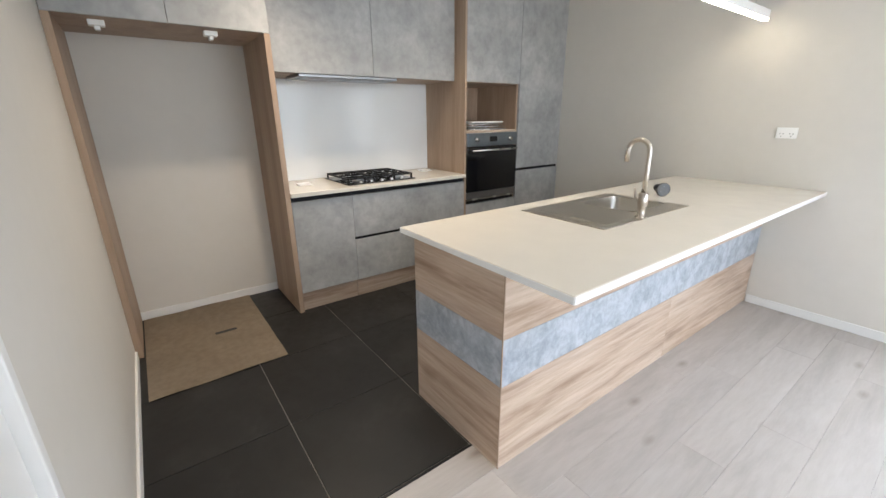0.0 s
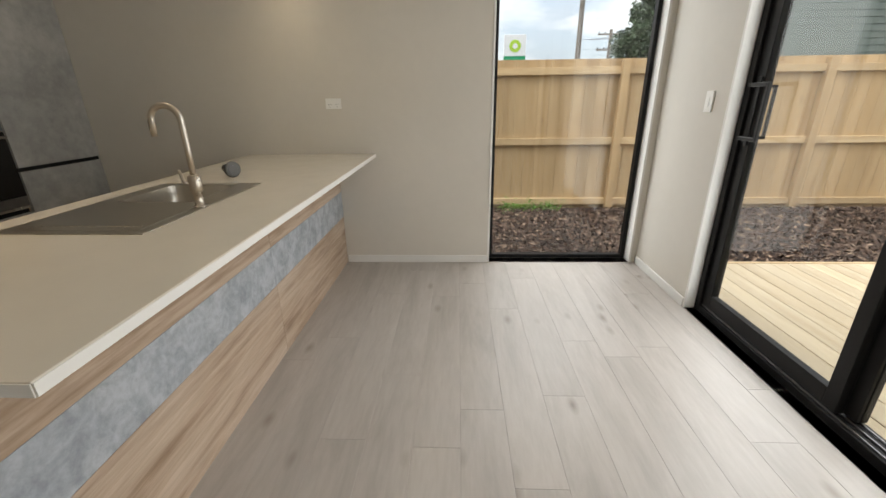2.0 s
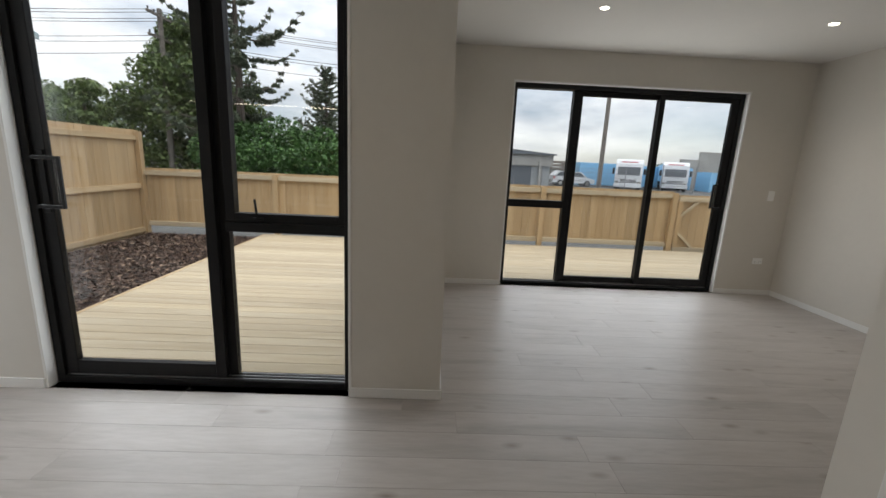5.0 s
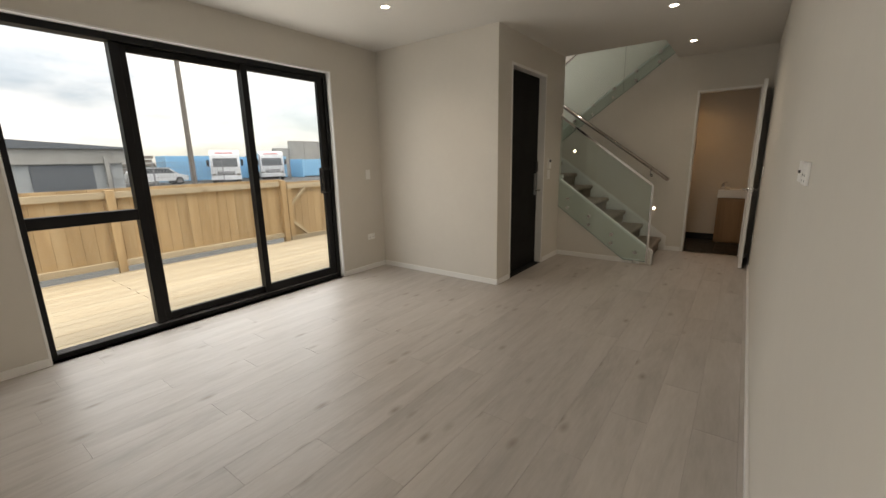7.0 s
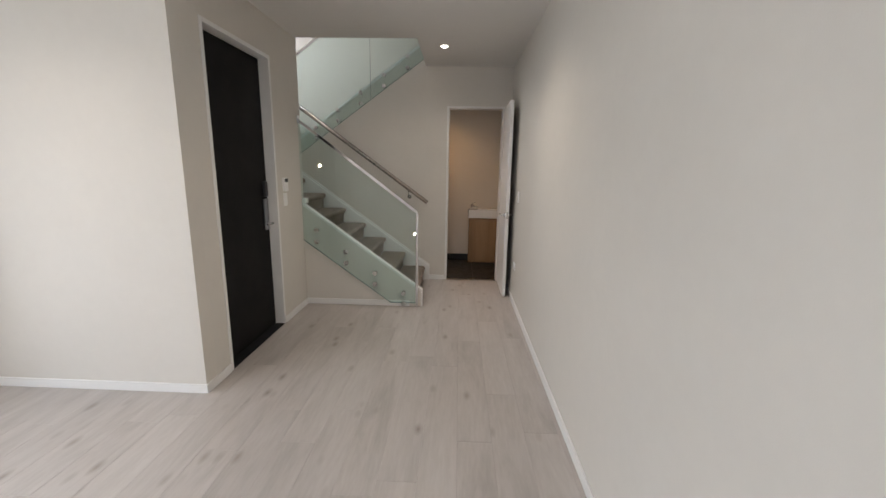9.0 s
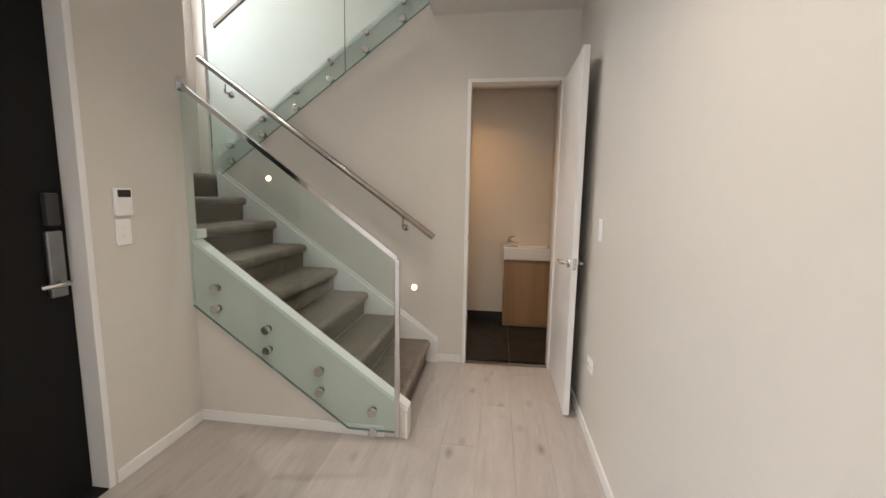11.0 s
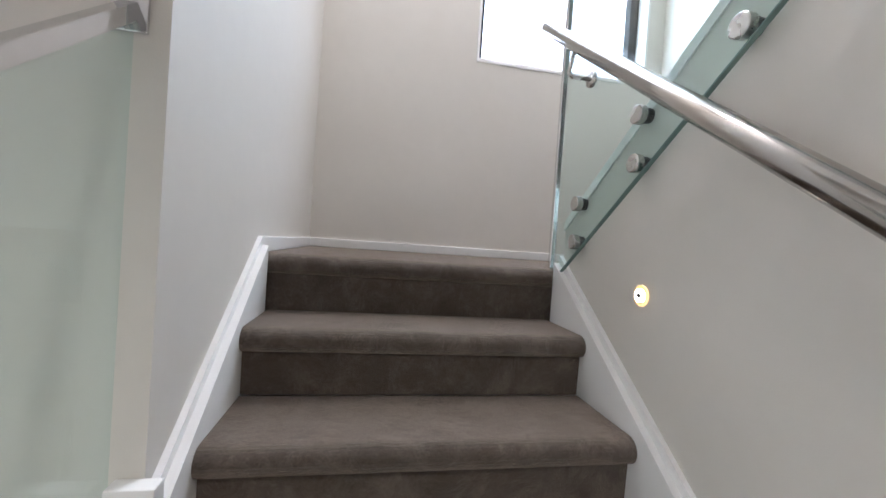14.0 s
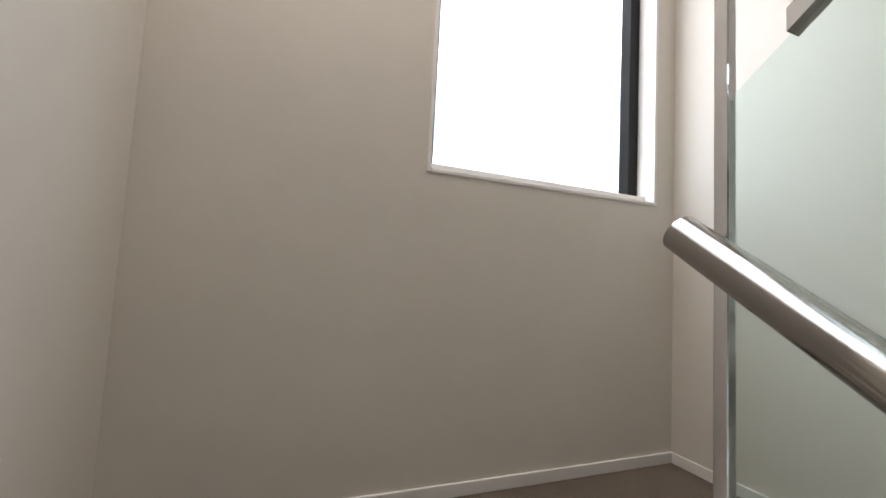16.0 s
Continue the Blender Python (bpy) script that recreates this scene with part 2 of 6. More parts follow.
for m in (BLACK_METAL, BLACK_DOOR):
    m.node_tree.nodes["Principled BSDF"].inputs["Specular IOR Level"].default_value = 0.25
SINK_STEEL = plain("brushed_sink_steel", (0.50, 0.465, 0.41), 0.3, 1.0, vary=0.02, scale=5)
NICKEL = plain("brushed_nickel", (0.55, 0.50, 0.44), 0.28, 1.0, vary=0.03, scale=8)
SATIN = plain("satin_stainless_tube", (0.50, 0.47, 0.44), 0.18, 1.0, vary=0.06, scale=8)
GLASS = glazing("window_glass", (0.93, 0.95, 0.95))
GREEN_GLASS = glazing("toughened_glass", (0.905, 0.968, 0.960))
EDGE_GLASS = plain("green_glass_edge", (0.17, 0.25, 0.23), 0.15, vary=0.1)
BLACK_GLASS = plain("black_oven_glass", (0.006, 0.006, 0.007), 0.06, vary=0.1)
CARD = mottled("brown_cardboard", [(0.3, (0.36, 0.29, 0.215)), (0.7, (0.42, 0.345, 0.26))], 4, 0.85, 0.1)
PINE_Y = grained("new_pine_decking", (0.46, 0.365, 0.235), (0.54, 0.445, 0.305), (0.61, 0.52, 0.375), 1, rough=0.7, fine=50, per_object=0.16, bump=0.3)
PINE_V = grained("treated_pine_paling", (0.33, 0.215, 0.105), (0.48, 0.335, 0.18), (0.55, 0.405, 0.235), 2, rough=0.75, fine=50, per_object=0.17, band=(0.24, 0.5, 0.74), bump=0.3)
PINE_X = grained("treated_pine_rail", (0.40, 0.27, 0.14), (0.54, 0.39, 0.22), (0.63, 0.48, 0.29), 0, rough=0.75, fine=50, per_object=0.14, bump=0.3)
LED = glowing("led_diffuser", (1.0, 0.93, 0.80), 6.0)
LED_BAR = glowing("led_bar_diffuser", (1.0, 0.87, 0.62), 5.5)
LED_WARM = glowing("warm_step_light", (1.0, 0.62, 0.22), 0.24)


def carpet_material():
    m, n, l, p = shader("grey_brown_cut_pile_carpet")
    v = coords(n, l, (1, 1, 1))
    a, b = noise_tex(n, l, v, 11.0, 9, 0.80, 0.5), noise_tex(n, l, v, 260.0, 4, 0.75)
    c = ramp(n, [(0.30, (0.070, 0.053, 0.040)), (0.5, (0.120, 0.093, 0.072)), (0.68, (0.215, 0.172, 0.138))])
    l.new(a.outputs["Fac"], c.inputs["Fac"])
    d = ramp(n, [(0.3, (0.55, 0.55, 0.55)), (0.7, (1.15, 1.15, 1.15))])
    l.new(b.outputs["Fac"], d.inputs["Fac"])
    l.new(mixed(n, l, "MULTIPLY", 1.0, c.outputs["Color"], d.outputs["Color"]), p.inputs["Base Color"])
    p.inputs["Roughness"].default_value = 0.95
    p.inputs["Sheen Weight"].default_value = 0.6
    p.inputs["Sheen Tint"].default_value = (0.95, 0.80, 0.68, 1)
    p.inputs["Sheen Roughness"].default_value = 0.4
    bumped(n, l, p, a.outputs["Fac"], 0.8, 0.02)
    return m


CARPET = carpet_material()


# ---- building blocks ----
def mesh_of(name, bm, material, smooth=False):
    me = bpy.data.meshes.new(name)
    bm.normal_update()
    bm.to_mesh(me)
    bm.free()
    for x in (material if isinstance(material, (list, tuple)) else [material]):
        me.materials.append(x)
    if smooth:
        for f in me.polygons:
            f.use_smooth = True
    return me


def part(name, bm, material, parent, label="", smooth=False):
    ob = new(name, mesh_of(name, bm, material, smooth))
    if parent is not None:
        ob.parent = parent
        ob.matrix_parent_inverse = Matrix.Translation(parent.location).inverted() if parent.type == "EMPTY" else Matrix.Identity(4)
    return tagged(ob, label)


def thing(name, place, label, category, group="", kind=""):
    """An empty at the thing's base, which carries its parts."""
    ob = new(name)
    ob.location = place
    ob.empty_display_size = 0.1
    return tagged(ob, label, category, group, kind)


def box(bm, lo, hi, bevel=0.0):
    lo, hi = [min(a, b) for a, b in zip(lo, hi)], [max(a, b) for a, b in zip(lo, hi)]
    vs = [bm.verts.new((x, y, z)) for x in (lo[0], hi[0]) for y in (lo[1], hi[1]) for z in (lo[2], hi[2])]
    fs = [bm.faces.new([vs[k] for k in f]) for f in ((0, 1, 3, 2), (4, 6, 7, 5), (0, 4, 5, 1), (2, 3, 7, 6), (0, 2, 6, 4), (1, 5, 7, 3))]
    if bevel:
        es = list({e for f in fs for e in f.edges})
        bmesh.ops.bevel(bm, geom=es, offset=bevel, segments=2, affect="EDGES", profile=0.5)
    return bm


def boxed(lo, hi, bevel=0.0):
    return box(bmesh.new(), lo, hi, bevel)


def tube(bm, pts, r, n=12, caps=True):
    """A round bar along a line of points."""
    pts = [Vector(p) for p in pts]
    rings = []
    side = None
    for k, p in enumerate(pts):
        d = (pts[min(k + 1, len(pts) - 1)] - pts[max(k - 1, 0)]).normalized()
        if side is None:
            side = d.orthogonal().normalized()
        side = (side - d * side.dot(d)).normalized()
        up = d.cross(side)
        rr = r[k] if isinstance(r, (list, tuple)) else r
        rings.append([bm.verts.new(p + (side * math.cos(2 * math.pi * a / n) + up * math.sin(2 * math.pi * a / n)) * rr) for a in range(n)])
    for a, b in zip(rings, rings[1:]):
        for k in range(n):
            bm.faces.new((a[k], a[(k + 1) % n], b[(k + 1) % n], b[k]))
    if caps:
        bm.faces.new(rings[0][::-1])
        bm.faces.new(rings[-1])
    return bm


def prism(bm, outline, axis, lo, hi):
    """An outline of (a, b) drawn out along an axis: x -> (y, z), y -> (x, z), z -> (x, y)."""
    def at(p, h):
        return {"x": (h, p[0], p[1]), "y": (p[0], h, p[1]), "z": (p[0], p[1], h)}[axis]
    a, b = [bm.verts.new(at(p, lo)) for p in outline], [bm.verts.new(at(p, hi)) for p in outline]
    bm.faces.new(a), bm.faces.new(b[::-1])
    for k in range(len(a)):
        j = (k + 1) % len(a)
        bm.faces.new((a[k], b[k], b[j], a[j]))
    bmesh.ops.recalc_face_normals(bm, faces=bm.faces)
    return bm


def slab(name, axis, lo, hi, us, vs, holes, material, label, kind="structure", category="wall"):
    """A wall or ceiling between lo and hi along its axis, with real holes (u0, u1, v0, v1) through it."""
    U = sorted({*us, *[h[k] for h in holes for k in (0, 1)]})
    V = sorted({*vs, *[h[k] for h in holes for k in (2, 3)]})
    bm = bmesh.new()
    cache = {}

    def vert(i, j, k):
        if (i, j, k) not in cache:
            w = (lo, hi)[k]
            cache[i, j, k] = bm.verts.new({"x": (w, U[i], V[j]), "y": (U[i], w, V[j]), "z": (U[i], V[j], w)}[axis])
        return cache[i, j, k]

    def solid(i, j):
        if not (0 <= i < len(U) - 1 and 0 <= j < len(V) - 1):
            return False
        u, v = (U[i] + U[i + 1]) / 2, (V[j] + V[j + 1]) / 2
        return not any(h[0] < u < h[1] and h[2] < v < h[3] for h in holes)
    for i in range(len(U) - 1):
        for j in range(len(V) - 1):
            if not solid(i, j):
                continue
            for k in (0, 1):
                bm.faces.new([vert(i, j, k), vert(i + 1, j, k), vert(i + 1, j + 1, k), vert(i, j + 1, k)])
            for di, dj, a, b in ((-1, 0, (i, j), (i, j + 1)), (1, 0, (i + 1, j), (i + 1, j + 1)), (0, -1, (i, j), (i + 1, j)), (0, 1, (i, j + 1), (i + 1, j + 1))):
                if not solid(i + di, j + dj):
                    bm.faces.new([vert(*a, 0), vert(*b, 0), vert(*b, 1), vert(*a, 1)])
    bmesh.ops.recalc_face_normals(bm, faces=bm.faces)
    ob = new(name, mesh_of(name, bm, material))
    return tagged(ob, label, category, kind=kind)


def structure(name, bm, material, label, category):
    return tagged(part(name, bm, material, None), label, category, kind="structure")


# ---- the shell ----
H = 2.65          # ceiling
XR = 0.704        # long wall
XW1, XW2 = -0.78, -3.22
YS = -3.47        # end wall of the kitchen
XK = 4.09         # kitchen back wall
YK = 0.36         # side wall of the kitchen
WAY = 6.53        # wall under the upper flight
YB = 7.72         # back wall of the stairwell and the toilet
XL = -3.247       # landing wall
YSL = 5.49        # stair side wall
XD = -1.525       # entry wall
TOP = 5.3
WIN = (-0.738, 0.44, 0.0, 2.42)
S1 = (-2.716, -0.934, 0.0, 2.37)
S2 = (0.338, 2.98, 0.0, 2.325)
FD = (3.96, 4.89, 0.0, 2.345)
LW = (6.42, 7.60, 2.70, 5.0)
WC = (-0.085, 0.615, 0.0, 2.195)
KD = (0.80, 1.60, 0.0, 2.2)

slab("wall_south", "y", YS - 0.18, YS, (-0.96, 4.27), (-0.3, H), [WIN], WALL, "warm white plastered wall with a tall window", category="wall")
slab("wall_west", "x", XW1 - 0.18, XW1, (YS, -0.406), (-0.3, H), [S1], WALL, "warm white wall around the glass sliding door")
slab("wall_return", "y", -0.586, -0.406, (-3.40, XW1 - 0.18), (-0.3, H), [], WALL, "warm white return wall beside the living room")
slab("wall_living_west", "x", XW2 - 0.18, XW2, (-0.406, 3.80), (-0.3, H), [S2], WALL, "warm white wall around the wide sliding door")
slab("wall_entry_end", "y", 3.68, 3.80, (XW2, XD), (-0.3, H), [], WALL, "warm white wall beside the front door")
slab("wall_entry", "x", XD - 0.13, XD, (3.80, YSL - 0.12), (-0.3, H), [FD], WALL, "warm white wall with the black front door")
slab("wall_stair_side", "y", YSL - 0.12, YSL, (XL, XD), (-0.3, TOP), [], WALL, "warm white wall beside the lower flight")
slab("wall_landing", "x", XL - 0.18, XL, (YSL - 0.12, YB), (-0.3, TOP), [LW], WALL, "warm white landing wall with a window")
slab("wall_stair_back", "y", YB, YB + 0.12, (XL - 0.18, 1.0), (-0.3, TOP), [], WALL, "warm white back wall of the stairwell")
slab("wall_long", "x", XR, XR + 0.12, (YK + 0.12, YB), (-0.3, H), [], WALL, "long warm white wall of hall and living room")
slab("wall_kitchen_side", "y", YK, YK + 0.12, (XR, XK), (-0.3, H), [KD], WALL, "warm white wall beside the fridge recess")
slab("wall_kitchen_back", "x", XK, XK + 0.18, (YS, YK + 0.12), (-0.3, H), [], WALL, "warm white wall behind the kitchen units")
slab("wall_toilet_front", "y", WAY, WAY + 0.10, (-0.35, XR), (-0.3, H), [WC], WALL, "warm white wall with the toilet door")
slab("wall_toilet_side", "x", -0.85, -0.75, (WAY + 0.10, YB), (-0.3, 2.3), [], WALL, "warm white side wall of the toilet")
slab("ceiling_toilet", "z", 2.42, 2.48, (-0.75, XR), (WAY + 0.10, YB), [], CEIL, "white toilet ceiling", category="ceiling")
RISE, GO, NOSE1 = 0.1855, 0.257, -0.34
SLOPE = RISE / GO


def cap2(x):
    """The top of the wall under the upper flight."""
    return 1.63 + SLOPE * (x + 2.13)


bm = bmesh.new()
prism(bm, [(-2.13, 0), (-0.35, 0), (-0.35, cap2(-0.35)), (-2.13, cap2(-2.13))], "y", WAY, WAY + 0.10)
structure("wall_under_flight", bm, WALL, "warm white wall under the upper stair flight", "wall")
slab("wall_stairwell_front", "y", YSL - 0.12, YSL - 0.04, (XD, 1.0), (H + 0.001, TOP), [], WALL, "warm white upper wall of the stairwell")
slab("wall_stairwell_end", "x", 1.0, 1.12, (YSL - 0.12, YB + 0.12), (H, TOP), [], WALL, "warm white end wall upstairs")
VOID = (XL - 0.05, -0.35, YSL - 0.03, YB + 0.05)
slab("ceiling", "z", H, H + 0.1, (XW2 - 0.18, XK + 0.18), (YS - 0.18, YB + 0.08), [VOID, (XW2 - 0.181, XW1 - 0.18, YS - 0.181, -0.586), (XR + 0.10, XK + 0.18, YK + 0.10, YB + 0.08)], CEIL, "flat warm white plasterboard ceiling", category="ceiling")
slab("ceiling_stairwell", "z", TOP, TOP + 0.1, (XL - 0.18, 1.12), (YSL - 0.12, YB + 0.12), [], CEIL, "flat white ceiling above the stairwell", category="ceiling")
slab("floor_upper", "z", H + 0.1, 2.972, (-0.35, 1.0), (YSL - 0.04, YB), [], CARPET, "carpeted upper floor at the head of the stairs", category="floor")

# subfloors under planks and tiles
structure("floor", prism(bmesh.new(), [(XW2 - 0.1, -0.40), (XW1 - 0.06, -0.40), (XW1 - 0.06, YS - 0.05), (1.77, YS - 0.05), (1.77, YK), (XR, YK), (XR, WAY + 0.05), (XD - 0.1, WAY + 0.05), (XD - 0.1, 3.68), (XW2 - 0.1, 3.68)], "z", -0.3, -0.012), GROUT, "pale greyish oak laminate plank floor", "floor")
FLOOR = bpy.data.objects["floor"]
structure("floor_kitchen", boxed((1.77, YS - 0.05, -0.3), (XK, YK, -0.004)), GROUT, "charcoal square tile floor of the kitchen", "floor")
structure("floor_toilet", boxed((-0.85, WAY + 0.05, -0.3), (XR, YB, -0.004)), GROUT, "dark brown tile floor of the toilet", "floor")


# ---- skirtings ----
def skirting(a, b, normal, z=0.0, high=0.062):
    (x0, y0), (x1, y1) = a, b
    nx, ny = normal
    bm = bmesh.new()
    t, h = 0.012, high
    if nx:
        lo, hi = (x0, min(y0, y1)), (x0 + nx * t, max(y0, y1))
    else:
        lo, hi = (min(x0, x1), y0), (max(x0, x1), y0 + ny * t)
    box(bm, (lo[0], lo[1], z), (hi[0], hi[1], z + h), 0.003)
    structure("baseboard", bm, TRIM, "low white painted skirting board", "skirting")


for a, b, nrm in (((WIN[1] + 0.0, YS), (1.60, YS), (0, 1)), ((XW1, S1[0]), (XW1, YS + 0.013), (1, 0)), ((XW1, S1[1]), (XW1, -0.395), (1, 0)),
                  ((XW1 - 0.013, -0.406), (XW2, -0.406), (0, 1)), ((XW2, -0.393), (XW2, S2[0]), (1, 0)), ((XW2, S2[1]), (XW2, 3.668), (1, 0)),
                  ((XW2, 3.68), (XD + 0.012, 3.68), (0, -1)), ((XD, 3.68), (XD, FD[0] - 0.01), (1, 0)), ((XD, FD[1] + 0.01), (XD, 5.43), (1, 0)),
                  ((XR, YK + 0.5), (XR, WAY), (-1, 0)), ((XK, YK), (XK, -0.62), (-1, 0)), ((KD[1] + 0.05, YK), (3.48, YK), (0, -1)), ((-0.29, WAY), (WC[0] - 0.01, WAY), (0, -1)),
                  ((WC[1] + 0.01, WAY), (XR - 0.012, WAY), (0, -1)), ((XD - 0.0, 5.45), (-0.42, 5.45), (0, -1))):
    skirting(a, b, nrm)
for a, b, nrm in (((XL, YSL), (XL, YB), (1, 0)), ((XL + 0.012, YSL), (-2.137, YSL), (0, 1)), ((XL + 0.012, YB), (-2.05, YB), (0, -1))):
    skirting(a, b, nrm, 8 * RISE, 0.050)
bm = bmesh.new()
box(bm, (-0.75, YB - 0.01, 0), (XR, YB, 0.1), 0.002)
structure("baseboard_toilet", bm, TILE, "dark tile skirting in the toilet", "skirting")


# ---- windows and glazed doors ----
def bar(bm, axis, d, u, z, bevel=0.003):
    lo, hi = ((d[0], u[0], z[0]), (d[1], u[1], z[1])) if axis == "x" else ((u[0], d[0], z[0]), (u[1], d[1], z[1]))
    return box(bm, lo, hi, bevel)


def ring(axis, d, u, z, w):
    """Four bars round an opening; w: widths at low u, high u, bottom, top."""
    bm = bmesh.new()
    bar(bm, axis, d, (u[0], u[0] + w[0]), z)
    bar(bm, axis, d, (u[1] - w[1], u[1]), z)
    if w[2]:
        bar(bm, axis, d, (u[0] + w[0], u[1] - w[1]), (z[0], z[0] + w[2]))
    if w[3]:
        bar(bm, axis, d, (u[0] + w[0], u[1] - w[1]), (z[1] - w[3], z[1]))
    return bm


def pane(parent, axis, d, u, z, material=None, label=""):
    ob = part("pane", bar(bmesh.new(), axis, d, u, z, 0), material or GLASS, parent, label)
    ob.visible_shadow = False
    return ob


def liner(parent, axis, d, u, z, bottom=True):
    """The white timber reveal round an opening."""
    bm = bmesh.new()
    t = 0.016
    bar(bm, axis, d, (u[0], u[0] + t), z, 0.002)
    bar(bm, axis, d, (u[1] - t, u[1]), z, 0.002)
    bar(bm, axis, d, (u[0] + t, u[1] - t), (z[1] - t, z[1]), 0.002)
    part("reveal", bm, TRIM, parent, "white painted timber reveal")
    if bottom:
        part("window_sill", bar(bmesh.new(), axis, d, (u[0] + t, u[1] - t), (z[0], z[0] + t), 0.002), TRIM, parent, "white painted sill")


def pull_handle(parent, x, y, z0, z1, side, reach=0.0):
    """A square black D handle on the face of a stile; reach: how far its grip stands off along the wall."""
    bm = bmesh.new()
    box(bm, (x, y - 0.016, z0 - 0.03), (x + side * 0.008, y + 0.016, z1 + 0.03), 0.003)
    for z in (z0, z1 - 0.018):
        box(bm, (x + side * 0.008, y - 0.009, z), (x + side * 0.055, y + 0.009, z + 0.018), 0.003)
        if reach:
            lo, hi = sorted((y, y + reach))
            box(bm, (x + side * 0.041, lo + 0.0095, z), (x + side * 0.0545, hi - 0.0095, z + 0.018), 0.003)
    box(bm, (x + side * 0.041, y + reach - 0.009, z0), (x + side * 0.055, y + reach + 0.009, z1), 0.003)
    return part("door_handle", bm, BLACK_METAL, parent, "square black pull handle")


w1 = thing("window_1", (WIN[0], YS - 0.1, 0), "tall black aluminium window with clear fixed glass", "window", kind="structure")
liner(w1, "y", (YS - 0.095, YS + 0.004), WIN[:2], WIN[2:], False)
u0, u1, z1 = WIN[0] + 0.016, WIN[1] - 0.016, WIN[3] - 0.016
part("window_frame", ring("y", (YS - 0.15, YS - 0.095), (u0, u1), (0.0, z1), (0.03, 0.03, 0.032, 0.032)), BLACK_METAL, w1)
pane(w1, "y", (YS - 0.128, YS - 0.120), (u0 + 0.03, u1 - 0.03), (0.032, z1 - 0.032))

# sliding door beside a transom window
d1 = thing("door_1", (XW1 - 0.1, S1[0], 0), "black aluminium glass sliding door beside an awning window", "glass door", kind="structure")
liner(d1, "x", (XW1 - 0.06, XW1 + 0.004), S1[:2], S1[2:], False)
a0, a1, zt = S1[0] + 0.016, S1[1] - 0.016, S1[3] - 0.016
part("door_frame", ring("x", (XW1 - 0.17, XW1 - 0.06), (a0, a1), (0.0, zt), (0.045, 0.035, 0.045, 0.05)), BLACK_METAL, d1)
bm = bmesh.new()
for k in range(3):
    bar(bm, "x", (XW1 - 0.15 + 0.034 * k, XW1 - 0.143 + 0.034 * k), (a0 + 0.045, a1 - 0.035), (0.045, 0.052), 0.001)
part("track", bm, DARK_STEEL, d1, "ribbed sliding track")
M1 = -1.715
leaf = part("door_leaf", ring("x", (XW1 - 0.115, XW1 - 0.075), (a0 + 0.045, M1 + 0.01), (0.055, zt - 0.05), (0.072, 0.062, 0.085, 0.06)), BLACK_METAL, d1)
pane(leaf, "x", (XW1 - 0.099, XW1 - 0.091), (a0 + 0.117, M1 - 0.052), (0.14, zt - 0.11))
pull_handle(leaf, XW1 - 0.075, a0 + 0.09, 1.06, 1.34, 1, 0.13)
pull_handle(leaf, XW1 - 0.115, a0 + 0.08, 1.06, 1.33, -1)
bm = bmesh.new()
bar(bm, "x", (XW1 - 0.165, XW1 - 0.118), (M1, M1 + 0.06), (0.055, zt - 0.05))
part("mullion", bm, BLACK_METAL, d1)
bm = bmesh.new()
bar(bm, "x", (XW1 - 0.16, XW1 - 0.075), (M1 + 0.06, a1 - 0.035), (0.965, 1.02))
part("transom", bm, BLACK_METAL, d1)
pane(d1, "x", (XW1 - 0.139, XW1 - 0.131), (M1 + 0.06, a1 - 0.035), (0.052, 0.965))
sash = part("awning_sash", ring("x", (XW1 - 0.145, XW1 - 0.085), (M1 + 0.062, a1 - 0.036), (1.021, zt - 0.051), (0.05, 0.035, 0.05, 0.045)), BLACK_METAL, d1)
pane(sash, "x", (XW1 - 0.119, XW1 - 0.111), (M1 + 0.112, a1 - 0.071), (1.071, zt - 0.096))
bm = bmesh.new()
box(bm, (XW1 - 0.085, -1.50, 1.035), (XW1 - 0.07, -1.44, 1.05), 0.003)
tube(bm, [(XW1 - 0.075, -1.47, 1.045), (XW1 - 0.06, -1.47, 1.08), (XW1 - 0.055, -1.475, 1.155)], 0.007, 8)
part("window_stay", bm, BLACK_METAL, sash, "small black window latch")

# wide sliding door
d2 = thing("door_2", (XW2 - 0.1, S2[0], 0), "wide black aluminium sliding door with three glass bays", "glass door", kind="structure")
liner(d2, "x", (XW2 - 0.06, XW2 + 0.004), S2[:2], S2[2:], False)
b0, b1, zt = S2[0] + 0.016, S2[1] - 0.016, S2[3] - 0.016
part("door_frame", ring("x", (XW2 - 0.17, XW2 - 0.06), (b0, b1), (0.0, zt), (0.04, 0.045, 0.04, 0.05)), BLACK_METAL, d2)
bm = bmesh.new()
for k in range(3):
    bar(bm, "x", (XW2 - 0.15 + 0.034 * k, XW2 - 0.143 + 0.034 * k), (b0 + 0.04, b1 - 0.045), (0.04, 0.047), 0.001)
part("track", bm, DARK_STEEL, d2, "ribbed sliding track")
part("mullion", bar(bmesh.new(), "x", (XW2 - 0.165, XW2 - 0.08), (1.04, 1.10), (0.05, zt - 0.05)), BLACK_METAL, d2)
part("transom", bar(bmesh.new(), "x", (XW2 - 0.16, XW2 - 0.085), (b0 + 0.04, 1.04), (0.94, 1.025)), BLACK_METAL, d2)
pane(d2, "x", (XW2 - 0.139, XW2 - 0.131), (b0 + 0.04, 1.04), (0.05, 0.94))
pane(d2, "x", (XW2 - 0.139, XW2 - 0.131), (b0 + 0.04, 1.04), (1.025, zt - 0.05))
fixed = part("fixed_leaf", ring("x", (XW2 - 0.160, XW2 - 0.120), (1.10, 2.075), (0.05, zt - 0.05), (0.055, 0.06, 0.06, 0.05)), BLACK_METAL, d2)
pane(fixed, "x", (XW2 - 0.144, XW2 - 0.136), (1.155, 2.015), (0.11, zt - 0.10))
